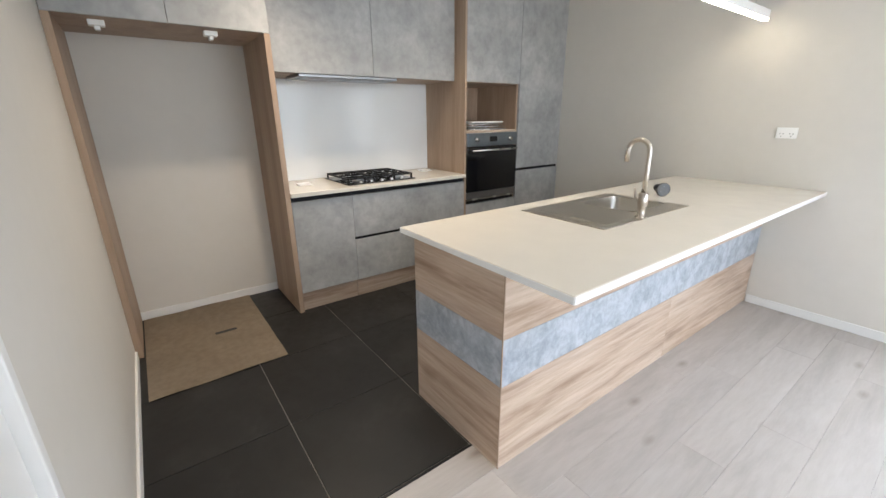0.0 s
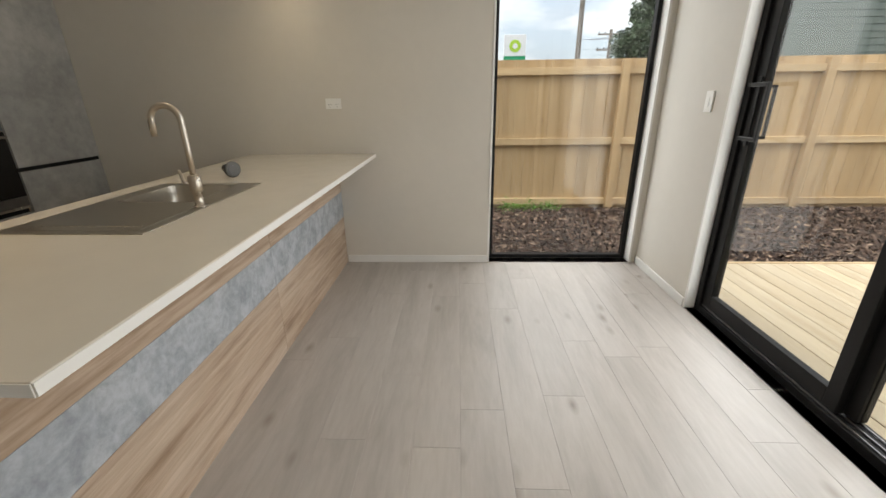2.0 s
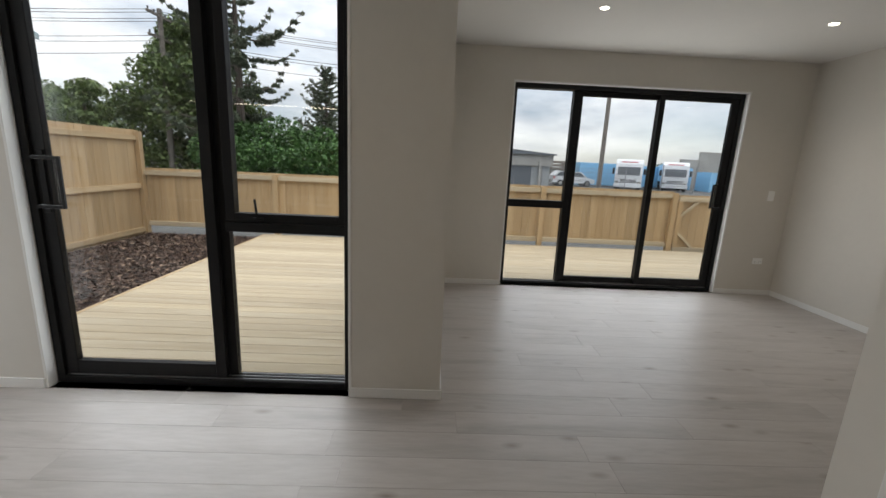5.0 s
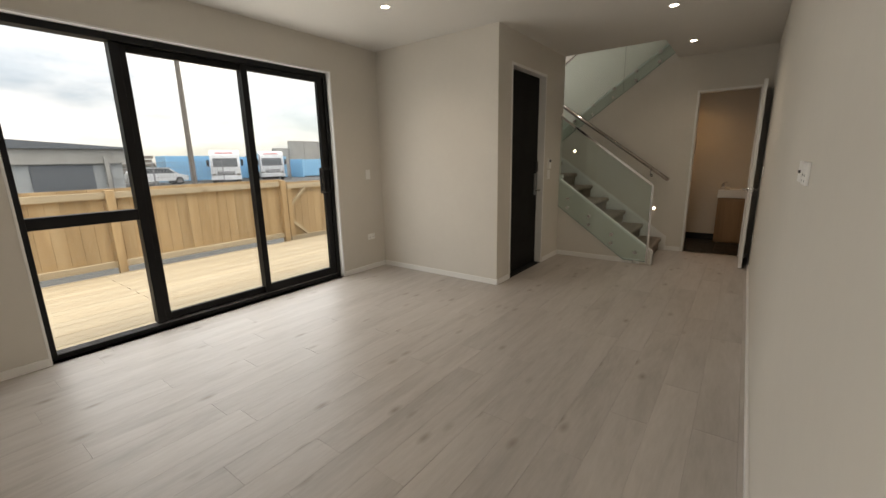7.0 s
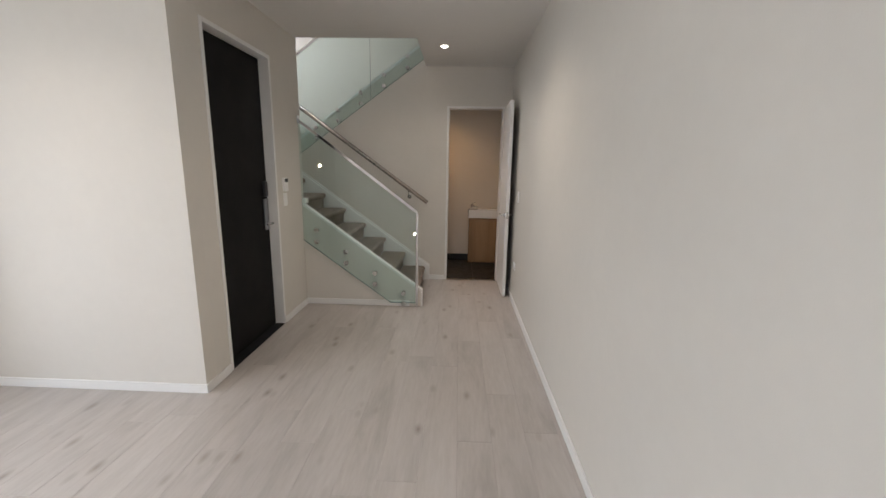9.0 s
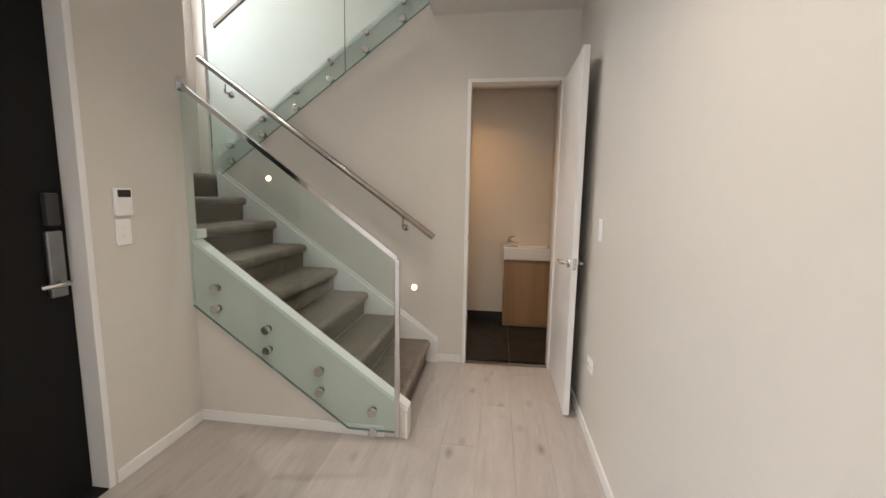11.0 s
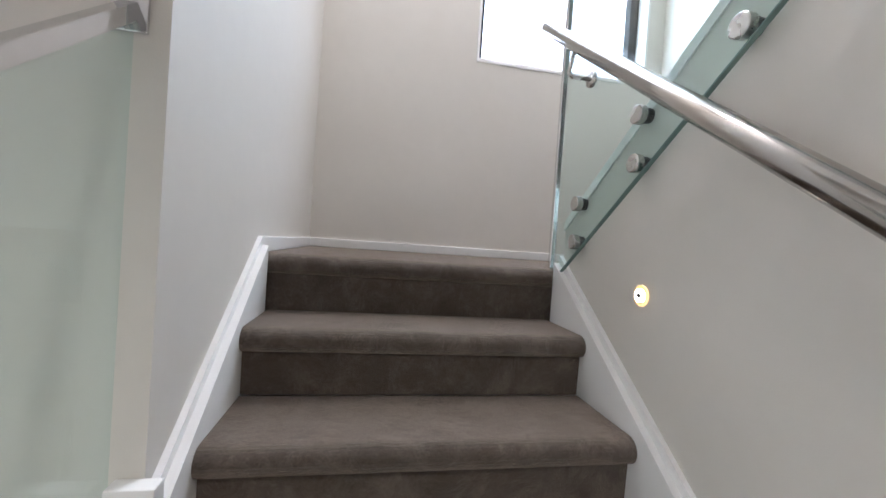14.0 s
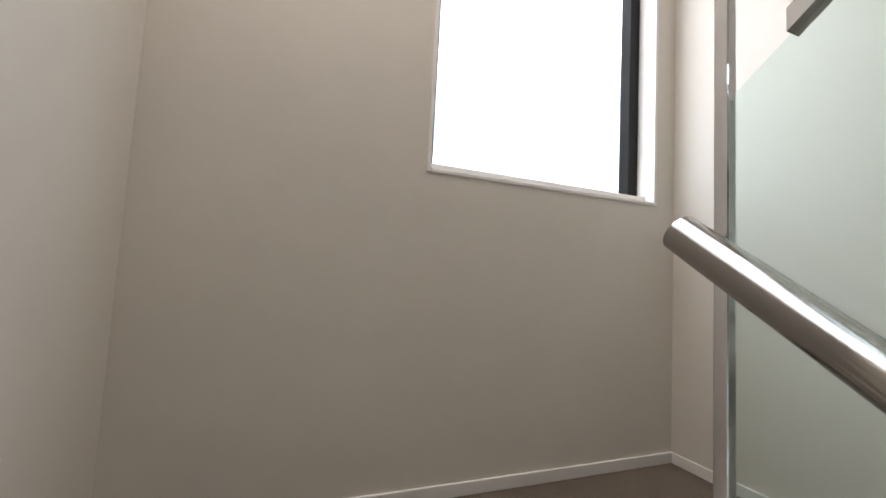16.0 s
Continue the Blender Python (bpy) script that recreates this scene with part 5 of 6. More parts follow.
rng = random.Random(5)
x = -6.28
row = 0
while x + BW < XW1 - 0.185:
    xc = x + BW / 2
    y_end = 6.5 if xc + BW / 2 < XW2 - 0.19 else -0.60
    y = -3.70
    cuts = [(-3.70, (-0.02 if row % 2 else 1.4)), ((-0.02 if row % 2 else 1.4), 6.5)] if y_end > 0 else [(-3.70, -0.60)]
    for a, b in cuts:
        piece(deck, "board", deck_board(b - a - 0.004), (xc, (a + b) / 2, DZ - rng.uniform(0, 0.002)))
    x += BW + BG
    row += 1
part("fascia", boxed((-6.29, -3.735, -0.215), (XW1 - 0.19, -3.703, DZ + 0.002), 0.003), PINE_X, deck, "pine edge board")
part("fascia", boxed((-6.325, -3.735, -0.215), (-6.293, 6.5, DZ + 0.002), 0.003), PINE_Y, deck, "pine edge board")
part("joists", boxed((-6.28, -3.69, -0.215), (XW2 - 0.25, 6.4, DZ - 0.06)), BARK, deck)
part("joists", boxed((XW2 - 0.25, -3.69, -0.215), (XW1 - 0.25, -0.62, DZ - 0.06)), BARK, deck)

PALE_W = 0.148


def fence(name, axis, at, a, b, z0, z1, rails, posts, label, side):
    """Palings on the far side, rails and posts on the house side; side: the way to the house."""
    f = thing(name, (at, (a + b) / 2, z0) if axis == "x" else ((a + b) / 2, at, z0), label, "fence")
    h = z1 - z0
    lo, hi = ((-0.009, -PALE_W / 2, 0), (0.009, PALE_W / 2, h)) if axis == "x" else ((-PALE_W / 2, -0.009, 0), (PALE_W / 2, 0.009, h))
    me = mesh_of("paling", boxed(lo, hi, 0.002), PINE_V)
    n = int((b - a) / (PALE_W + 0.002))
    for k in range(n):
        u = a + (k + 0.5) * (PALE_W + 0.002)
        j = rng.uniform(-0.001, 0.001)
        piece(f, "paling", me, (at + j, u, z0) if axis == "x" else (u, at + j, z0))
    rm = PINE_Y if axis == "x" else PINE_X
    edges = [a] + [p for p in posts if a < p < b] + [b]
    for z in rails:
        for p, q in zip(edges, edges[1:]):
            d = sorted((at + side * 0.011, at + side * 0.058))
            part("rail", bar(bmesh.new(), axis, d, (p + 0.05, q - 0.05), (z - 0.045, z + 0.045), 0.004), rm, f)
    for p in posts:
        d = sorted((at + side * 0.011, at + side * 0.10))
        part("post", bar(bmesh.new(), axis, d, (p - 0.05, p + 0.05), (z0 - 0.18, z1 - 0.02), 0.005), PINE_V, f)
    return f


FX, FY = -6.52, -6.08
fence("timber_fence", "y", FY, FX, 4.6, -0.215, 1.74, (1.60, 0.72, -0.11), (FX + 0.06, -3.98, -1.45, 1.06, 3.58), "tall new pine paling fence along the garden bed", 1)
fence("timber_fence", "x", FX, FY + 0.02, 4.36, -0.05, 1.06, (0.97, 0.0), (-3.52, -0.95, 1.66, 4.28), "low new pine paling fence beside the deck", 1)
fence("timber_fence", "x", FX, 5.55, 9.0, -0.05, 1.06, (0.97, 0.0), (5.62, 8.0), "low new pine paling fence beyond the gate", 1)
gate = thing("timber_gate", (FX, 4.9, -0.16), "pine garden gate with corner braces, closed", "gate")
me = mesh_of("board", boxed((-0.009, -PALE_W / 2, 0), (0.009, PALE_W / 2, 1.17), 0.002), PINE_V)
for k in range(7):
    piece(gate, "board", me, (FX, 4.46 + k * 0.151, -0.17))
for z in (0.92, -0.09):
    part("rail", bar(bmesh.new(), "x", (FX + 0.011, FX + 0.055), (4.39, 5.46), (z - 0.045, z + 0.045), 0.004), PINE_Y, gate)
for y in (4.42, 5.43):
    part("stile", bar(bmesh.new(), "x", (FX + 0.011, FX + 0.055), (y - 0.04, y + 0.04), (-0.044, 0.874), 0.004), PINE_V, gate)
for y0, z0, y1, z1 in ((4.46, 0.62, 4.74, 0.874), (4.46, 0.21, 4.74, -0.044)):
    bm = bmesh.new()
    prism(bm, [(y0, z0), (y0, z0 - 0.07 if z0 > 0.4 else z0 + 0.07), (y1 + 0.07, z1), (y1, z1)], "x", FX + 0.012, FX + 0.05)
    part("brace", bm, PINE_Y, gate)


# ---- trees ----
def leaf_material(name, dark, light):
    m, n, l, p = shader(name)
    g = n.new("ShaderNodeNewGeometry")
    c = ramp(n, [(0.0, dark), (1.0, light)])
    l.new(g.outputs["Random Per Island"], c.inputs["Fac"])
    l.new(c.outputs["Color"], p.inputs["Base Color"])
    p.inputs["Roughness"].default_value = 0.6
    p.inputs["Subsurface Weight"].default_value = 0.0
    return m


TRUNK = mottled("tree_bark", [(0.3, (0.06, 0.045, 0.035)), (0.7, (0.14, 0.11, 0.09))], 6, 0.9, 0.5)
LEAF_BROAD = leaf_material("broad_leaves", (0.035, 0.065, 0.016), (0.15, 0.21, 0.055))
LEAF_DARK = leaf_material("dark_cypress_leaves", (0.014, 0.034, 0.016), (0.055, 0.095, 0.040))
LEAF_PINE = leaf_material("pine_needles", (0.042, 0.062, 0.036), (0.13, 0.155, 0.09))
LEAF_HEDGE = leaf_material("hedge_leaves", (0.02, 0.065, 0.012), (0.08, 0.18, 0.035))


def leaves(name, centres, radii, count, size, material, parent, seed, flat=0.8, slim=0.5):
    """A crown of small leaves, clump by clump, thicker towards each clump's skin."""
    rg = np.random.default_rng(seed)
    w = np.asarray(radii) ** 2
    pick = rg.choice(len(centres), count, p=w / w.sum())
    d = rg.normal(size=(count, 3))
    d /= np.linalg.norm(d, axis=1)[:, None]
    r = np.asarray(radii)[pick] * rg.uniform(0.35, 1.12, count) ** 0.5
    c = np.asarray(centres)[pick] + d * r[:, None] * np.array((1, 1, flat))
    a = rg.normal(size=(count, 3))
    a /= np.linalg.norm(a, axis=1)[:, None]
    b = np.cross(a, rg.normal(size=(count, 3)))
    b /= np.linalg.norm(b, axis=1)[:, None]
    s = rg.uniform(size * 0.6, size * 1.3, count)[:, None]
    v = np.stack((c - a * s, c + b * s * slim, c + a * s, c - b * s * slim), 1).reshape(-1, 3)
    me = bpy.data.meshes.new(name)
    me.from_pydata(v.tolist(), [], np.arange(count * 4).reshape(-1, 4).tolist())
    me.materials.append(material)
    ob = new(name, me)
    ob.parent = parent
    ob.matrix_parent_inverse = Matrix.Translation(parent.location).inverted()
    return ob


def broad_tree(x, y, height, spread, material, label, seed, count=7000, leaf=0.16, base=0.25, clumps=46, name="tree"):
    t = thing(name, (x, y, -0.36), label, "tree")
    rg = random.Random(seed)
    bm = bmesh.new()
    fork = -0.36 + height * base
    tube(bm, [(x, y, -0.4), (x + 0.05, y, fork), (x, y + 0.1, height * 0.8)], [spread * 0.075, spread * 0.055, spread * 0.012], 9)
    cs, rs = [], []
    for k in range(clumps):
        a, u = rg.uniform(0, 2 * math.pi), rg.uniform(0, 1)
        z = fork + (height - fork) * u
        reach = spread * (math.sin(math.pi * min(1, 0.18 + 0.8 * u)) ** 0.7) * rg.uniform(0.35, 0.95)
        c = Vector((x + reach * math.cos(a), y + reach * math.sin(a), z))
        cs.append(tuple(c)), rs.append(spread * rg.uniform(0.16, 0.30))
        if k % 3 == 0:
            s = Vector((x, y, max(fork * 0.9, z - reach * 0.8)))
            tube(bm, [s, (s + c) / 2 + Vector((0, 0, 0.1)), c], [spread * 0.025, spread * 0.016, spread * 0.006], 6)
    part("trunk", bm, TRUNK, t)
    leaves("crown", cs, rs, count, leaf, material, t, seed)
    return t


def conifer(x, y, height, spread, material, label, seed, count=7000, leaf=0.17, first=0.2, droop=-0.15, whorls=15, per=7, lift=0.25, thick=0.09, taper=0.75):
    """Tiers of boughs that sag and turn up at the tips, with needle sprays along their outer part."""
    t = thing("conifer_tree", (x, y, -0.36), label, "tree")
    rg = random.Random(seed)
    bm = bmesh.new()
    tube(bm, [(x, y, -0.4), (x, y, height * 0.5), (x + 0.1, y, height)], [height * 0.02, height * 0.013, 0.02], 9)
    cs, rs = [], []
    for w in range(whorls):
        u = first + (1 - first) * w / whorls
        for k in range(per):
            a = rg.uniform(0, 2 * math.pi)
            ln = spread * (1.04 - u) ** taper * rg.uniform(0.45, 1.2)
            s = Vector((x, y, height * (u + rg.uniform(-0.025, 0.025))))
            o = Vector((math.cos(a), math.sin(a), 0))
            tip = lift * rg.uniform(0.5, 1.3)
            pts = [s + o * ln * f + Vector((0, 0, ln * (droop * f + tip * f ** 3))) for f in (0, 0.35, 0.7, 1.0)]
            tube(bm, pts, [0.05, 0.04, 0.025, 0.008], 5)
            for j in range(9):
                f = 0.25 + 0.75 * j / 8
                c = s + o * ln * f + Vector((0, 0, ln * (droop * f + tip * f ** 3)))
                side = Vector((-o.y, o.x, 0)) * rg.uniform(-1, 1) * 0.16 * ln * (1.1 - f)
                cs.append(tuple(c + side))
                rs.append(max(0.12, thick * ln * (1.25 - 0.75 * f)))
    part("trunk", bm, TRUNK, t)
    leaves("crown", cs, rs, count, leaf, material, t, seed, 0.38, 0.28)
    return t


broad_tree(-24.6, -15.3, 8.3, 3.9, LEAF_BROAD, "broad green tree behind the low fence", 11, 42000, 0.13, 0.10, 130)
broad_tree(-31.0, -27.0, 6.0, 3.0, LEAF_BROAD, "mid-green tree in the far row", 12, 8000, 0.17, 0.1)
broad_tree(-33.0, -32.0, 6.4, 3.2, LEAF_BROAD, "mid-green tree in the far row", 13, 8000, 0.17, 0.1)
broad_tree(-9.6, -20.0, 8.0, 3.1, LEAF_DARK, "dense dark rounded cypress behind the tall fence", 14, 70000, 0.105, 0.10, 190)
conifer(-21.5, -11.0, 12.5, 5.6, LEAF_PINE, "tall dark pine with sparse layered upswept branches", 15, 22000, 0.15, 0.2, -0.22, 11, 5, 0.55, 0.07, 0.55)
conifer(-24.5, -7.2, 6.7, 2.7, LEAF_PINE, "slender young conifer behind the hedge", 16, 22000, 0.10, 0.10, 0.05, 20, 8, 0.4, 0.14)
conifer(-25.5, -5.2, 5.2, 2.3, LEAF_PINE, "slender conifer beside the tall pine", 19, 22000, 0.10, 0.1, 0.05, 19, 8, 0.4, 0.14)
broad_tree(-17.5, -24.5, 12.0, 3.6, LEAF_DARK, "tall dark tree beside the gabled house", 17, 16000, 0.17, 0.15, 70)
hd = thing("hedge", (-20, -7.0, -0.36), "dense dark green hedge behind the fence", "hedge")
hc = [(-20.0 + 0.9 * math.sin(k * 2.1), -11.5 + 0.36 * k, 0.4 + 0.9 * (k % 3) + 0.2 * math.sin(k)) for k in range(24)]
leaves("foliage", hc, [1.0 + 0.25 * math.sin(k * 1.7) for k in range(24)], 26000, 0.10, LEAF_HEDGE, hd, 18)


# ---- far things ----
TIMBER_GREY = mottled("weathered_pole_timber", [(0.3, (0.15, 0.13, 0.11)), (0.7, (0.25, 0.22, 0.19))], 5, 0.85, 0.3)


def power_pole(x, y, height, lean=0.0, arms=2, along="y", r=0.16):
    c = thing("power_pole", (x, y, -0.36), "grey timber power pole with crossarms", "power pole")
    bm = bmesh.new()
    tube(bm, [(x, y, -0.4), (x + lean, y, height)], [r, r * 0.75], 12)
    part("pole", bm, TIMBER_GREY, c)
    for k in range(arms):
        z = height - 0.35 - 1.1 * k
        xx = x + lean * z / height
        bm = box(bmesh.new(), (xx - 0.06, y - 1.0, z - 0.06), (xx + 0.06, y + 1.0, z + 0.06), 0.01) if along == "y" else box(bmesh.new(), (xx - 1.0, y - 0.06, z - 0.06), (xx + 1.0, y + 0.06, z + 0.06), 0.01)
        arm = part("crossarm", bm, TIMBER_GREY, c)
        for u in (-0.9, -0.45, 0.45, 0.9):
            bm = bmesh.new()
            p = (xx, y + u) if along == "y" else (xx + u, y)
            tube(bm, [(*p, z + 0.06), (*p, z + 0.2)], [0.03, 0.045], 8)
            part("insulator", bm, DARK_PLASTIC, arm)
    return c


power_pole(-22.0, -15.2, 8.6, -0.1, 2, "x")
power_pole(-27.0, -0.5, 8.6, 0.0, 2, "x")
power_pole(-34.0, 13.97, 11.5, 0.0, 1, "y", 0.2)
power_pole(-5.6, -24.0, 6.1, 0.0, 0)
power_pole(-11.2, -36.0, 6.2, 0.0, 2, "x")
CABLE = plain("black_cable", (0.03, 0.03, 0.03), 0.6)
cb = thing("overhead_cables", (-22.0, -15.2, 8.0), "thin black overhead power cables between poles", "cables")
for k, (u, z) in enumerate(((-0.9, 8.3), (-0.45, 8.3), (0.45, 8.3), (0.9, 8.3), (-0.45, 7.2), (0.45, 7.2), (0.0, 6.5))):
    for y_end, drop in ((-60.0, 1.2), (-0.5, 0.35)):
        pts = []
        for j in range(15):
            f = j / 14
            pts.append((-22.1 + u + (4.9 if y_end > -10 else -6.0) * f * -1, -15.2 + (y_end + 15.2) * f, z - drop * 4 * f * (1 - f)))
        bm = bmesh.new()
        tube(bm, pts, 0.014, 5)
        part("cable", bm, CABLE, cb)

CLAD = plain("grey_steel_cladding", (0.36, 0.38, 0.38), 0.6, vary=0.08)
ROOF = plain("dark_grey_roofing", (0.13, 0.145, 0.16), 0.6, vary=0.1)
BLUE = plain("light_blue_paint", (0.24, 0.50, 0.72), 0.5, vary=0.08)
WHITE = plain("white_vehicle_paint", (0.72, 0.73, 0.74), 0.3, vary=0.03)
TYRE = plain("black_rubber", (0.02, 0.02, 0.02), 0.85)
CONC = mottled("precast_concrete", [(0.3, (0.30, 0.29, 0.27)), (0.7, (0.42, 0.41, 0.38))], 0.8, 0.9, 0.1)
CAR_GLASS = plain("grey_vehicle_glass", (0.11, 0.12, 0.13), 0.12)
RED = plain("red_signwriting", (0.55, 0.18, 0.18), 0.5)
GREEN = plain("green_sign_panel", (0.0, 0.28, 0.12), 0.4)
LIME = plain("yellow_green_emblem", (0.35, 0.55, 0.04), 0.4)

wh = thing("warehouse", (-38, 5.5, -0.36), "low grey workshop with a roller door", "building")
part("wall", boxed((-44, -3.0, -0.36), (-36, 10.1, 1.55)), CLAD, wh)
part("fascia", boxed((-44.2, -3.2, 1.55), (-35.8, 10.3, 2.55), 0.02), CONC, wh, "pale fascia")
part("roof", prism(bmesh.new(), [(-3.4, 2.552), (10.5, 2.552), (10.5, 2.66), (4.5, 3.1), (-3.4, 3.0)], "x", -44.4, -35.6), ROOF, wh)
rd = part("roller_door", boxed((-36.0, 5.2, -0.36), (-35.94, 8.4, 1.5)), ROOF, wh, "dark roller door")
for k in range(12):
    part("slat", boxed((-35.94, 5.22, -0.34 + 0.155 * k), (-35.915, 8.38, -0.21 + 0.155 * k), 0.005), ROOF, rd)
part("post", boxed((-35.79, 9.0, -0.36), (-35.6, 9.3, 2.0)), CONC, wh)

st = thing("storage_wall", (-50, 33, -0.36), "tall grey precast concrete wall of a depot", "building")
for k in range(6):
    part("panel", boxed((-50.3, 30.6 + 2.4 * k, -0.36), (-50.0, 32.97 + 2.4 * k, 3.3 + (1.0 if k > 0 else 0)), 0.02), CONC, st)


def container(x, y, length, height, z=-0.36):
    c = thing("shipping_container", (x, y, z), "light blue corrugated steel container in the yard", "container", "blue containers")
    part("box", boxed((x - 1.2, y - length / 2, z + 0.12), (x + 1.2, y + length / 2, z + height)), BLUE, c)
    for k in range(int(length / 0.28)):
        yy = y - length / 2 + 0.14 + 0.28 * k
        part("rib", boxed((x + 1.2, yy, z + 0.2), (x + 1.235, yy + 0.14, z + height - 0.12), 0.01), BLUE, c)
    for dy in (-length / 2 + 0.07, length / 2 - 0.07):
        part("corner_post", boxed((x - 1.22, y + dy - 0.1, z), (x + 1.25, y + dy + 0.1, z + height + 0.02), 0.01), BLUE, c)
    return c


container(-46.4, 19.4, 6.4, 2.6)
container(-47.0, 26.6, 6.0, 2.5)
container(-43.6, 31.2, 3.2, 2.1)


def wheel(parent, x, y, z, r, w):
    bm = bmesh.new()
    tube(bm, [(x, y - w / 2, z), (x, y - w / 2 + 0.03, z), (x, y + w / 2 - 0.03, z), (x, y + w / 2, z)], [r - 0.03, r, r, r - 0.03], 18)
    ty = part("tyre", bm, TYRE, parent)
    bm = bmesh.new()
    tube(bm, [(x, y - w / 2 - 0.005, z), (x, y + w / 2 + 0.005, z)], r * 0.58, 14)
    part("rim", bm, STEEL, ty)


def truck(x, y, label, turn=-26):
    """A cab-over truck that faces the house (+x)."""
    t = thing("truck", (x, y, -0.36), label, "truck", "parked trucks")
    z = -0.36
    cab = part("cab", prism(bmesh.new(), [(x + 0.9, z + 0.45), (x + 0.95, z + 1.5), (x + 0.75, z + 2.5), (x + 0.45, z + 2.85), (x - 0.9, z + 2.95), (x - 0.9, z + 0.45)], "y", y - 1.15, y + 1.15), WHITE, t)
    part("windscreen", prism(bmesh.new(), [(x + 0.945, z + 1.48), (x + 0.965, z + 1.48), (x + 0.835, z + 2.22), (x + 0.815, z + 2.22)], "y", y - 0.95, y + 0.95), CAR_GLASS, cab)
    part("grille", boxed((x + 0.92, y - 0.7, z + 0.78), (x + 0.97, y + 0.7, z + 1.12), 0.02), DARK_PLASTIC, cab)
    for k in range(3):
        part("grille_bar", boxed((x + 0.97, y - 0.72, z + 0.85 + 0.11 * k), (x + 0.985, y + 0.72, z + 0.89 + 0.11 * k)), WHITE, cab)
    part("bumper", boxed((x + 0.85, y - 1.18, z + 0.35), (x + 1.05, y + 1.18, z + 0.70), 0.04), WHITE, cab)
    for s in (-1, 1):
        part("headlight", boxed((x + 0.96, y + s * 0.95 - 0.16, z + 0.74), (x + 1.06, y + s * 0.95 + 0.16, z + 0.92), 0.02), STEEL, cab)
        part("mirror", boxed((x + 0.75, y + s * 1.32 - 0.1, z + 1.55), (x + 0.85, y + s * 1.32 + 0.1, z + 2.1), 0.02), DARK_PLASTIC, cab)
    for u, w in ((-0.42, 0.30), (0.30, 0.36)):
        part("lettering", boxed((x + 0.50, y + u - w, z + 2.60), (x + 0.66, y + u + w, z + 2.72), 0.01), RED, cab, "faded red signwriting")
    part("cargo_box", boxed((x - 7.0, y - 1.20, z + 0.9), (x - 1.05, y + 1.20, z + 2.7), 0.03), BLUE, t, "light blue cargo box")
    part("chassis", boxed((x - 7.0, y - 0.45, z + 0.5), (x + 0.6, y + 0.45, z + 0.9)), DARK_PLASTIC, t)
    for xx in (x + 0.1, x - 4.6, x - 5.8):
        for s in (-1, 1):
            wheel(t, xx, y + s * 0.98, z + 0.48, 0.48, 0.3)
    t.rotation_euler = (0, 0, radians(turn))
    return t


truck(-36.9, 17.9, "white cab-over truck with red signwriting and blue box")
truck(-39.6, 23.9, "white cab-over truck with a blue box behind")


def car(x, y, label, wagon=True):
    c = thing("car", (x, y, -0.36), label, "car", "parked cars")
    z = -0.36
    body = part("body", prism(bmesh.new(), [(y - 2.2, z + 0.35), (y + 2.2, z + 0.35), (y + 2.25, z + 0.75), (y + 1.4, z + 0.98), (y + 0.7, z + 1.52), (y - 1.6, z + 1.58), (y - 2.15, z + 1.05), (y - 2.25, z + 0.6)], "x", x - 0.88, x + 0.88), WHITE, c)
    part("side_window", prism(bmesh.new(), [(y + 1.15, z + 1.0), (y + 0.62, z + 1.44), (y - 1.5, z + 1.48), (y - 1.9, z + 1.05)], "x", x + 0.881, x + 0.892), CAR_GLASS, body)
    part("tail_light", boxed((x + 0.86, y - 2.22, z + 0.75), (x + 0.90, y - 2.0, z + 1.0), 0.01), RED, body)
    for yy in (y - 1.4, y + 1.45):
        for s in (-1, 1):
            bm = bmesh.new()
            tube(bm, [(x + s * 0.90, yy, z + 0.33), (x + s * 0.68, yy, z + 0.33)], 0.33, 18)
            ty = part("tyre", bm, TYRE, c)
            bm = bmesh.new()
            tube(bm, [(x + s * 0.905, yy, z + 0.33), (x + s * 0.80, yy, z + 0.33)], 0.2, 14)
            part("rim", bm, STEEL, ty)
    return c


car(-42.0, 14.2, "white station wagon parked in the yard")
car(-24.5, -16.6, "white car parked beyond the low fence")
car(-28.0, -13.2, "white car parked under the trees")

# yard mesh fence and a stack of timber behind it
def mesh_fence(x, a, b, height):
    f = thing("mesh_fence", (x, (a + b) / 2, -0.36), "thin galvanised mesh fence panels in the yard", "mesh fence")
    n = max(1, round((b - a) / 2.4))
    for k in range(n + 1):
        y = a + (b - a) * k / n
        bm = bmesh.new()
        tube(bm, [(x, y, -0.36), (x, y, -0.36 + height)], 0.035, 8)
        part("post", bm, DARK_STEEL, f)
    for k in range(n):
        y0, y1 = a + (b - a) * k / n + 0.05, a + (b - a) * (k + 1) / n - 0.05
        bm = bmesh.new()
        for j in range(6):
            z = -0.2 + (height - 0.25) * j / 5
            box(bm, (x - 0.012, y0, z - 0.012), (x + 0.012, y1, z + 0.012))
        for j in range(13):
            y = y0 + (y1 - y0) * j / 12
            box(bm, (x - 0.008, y - 0.008, -0.2), (x + 0.008, y + 0.008, height - 0.45))
        part("mesh_panel", bm, DARK_STEEL, f)


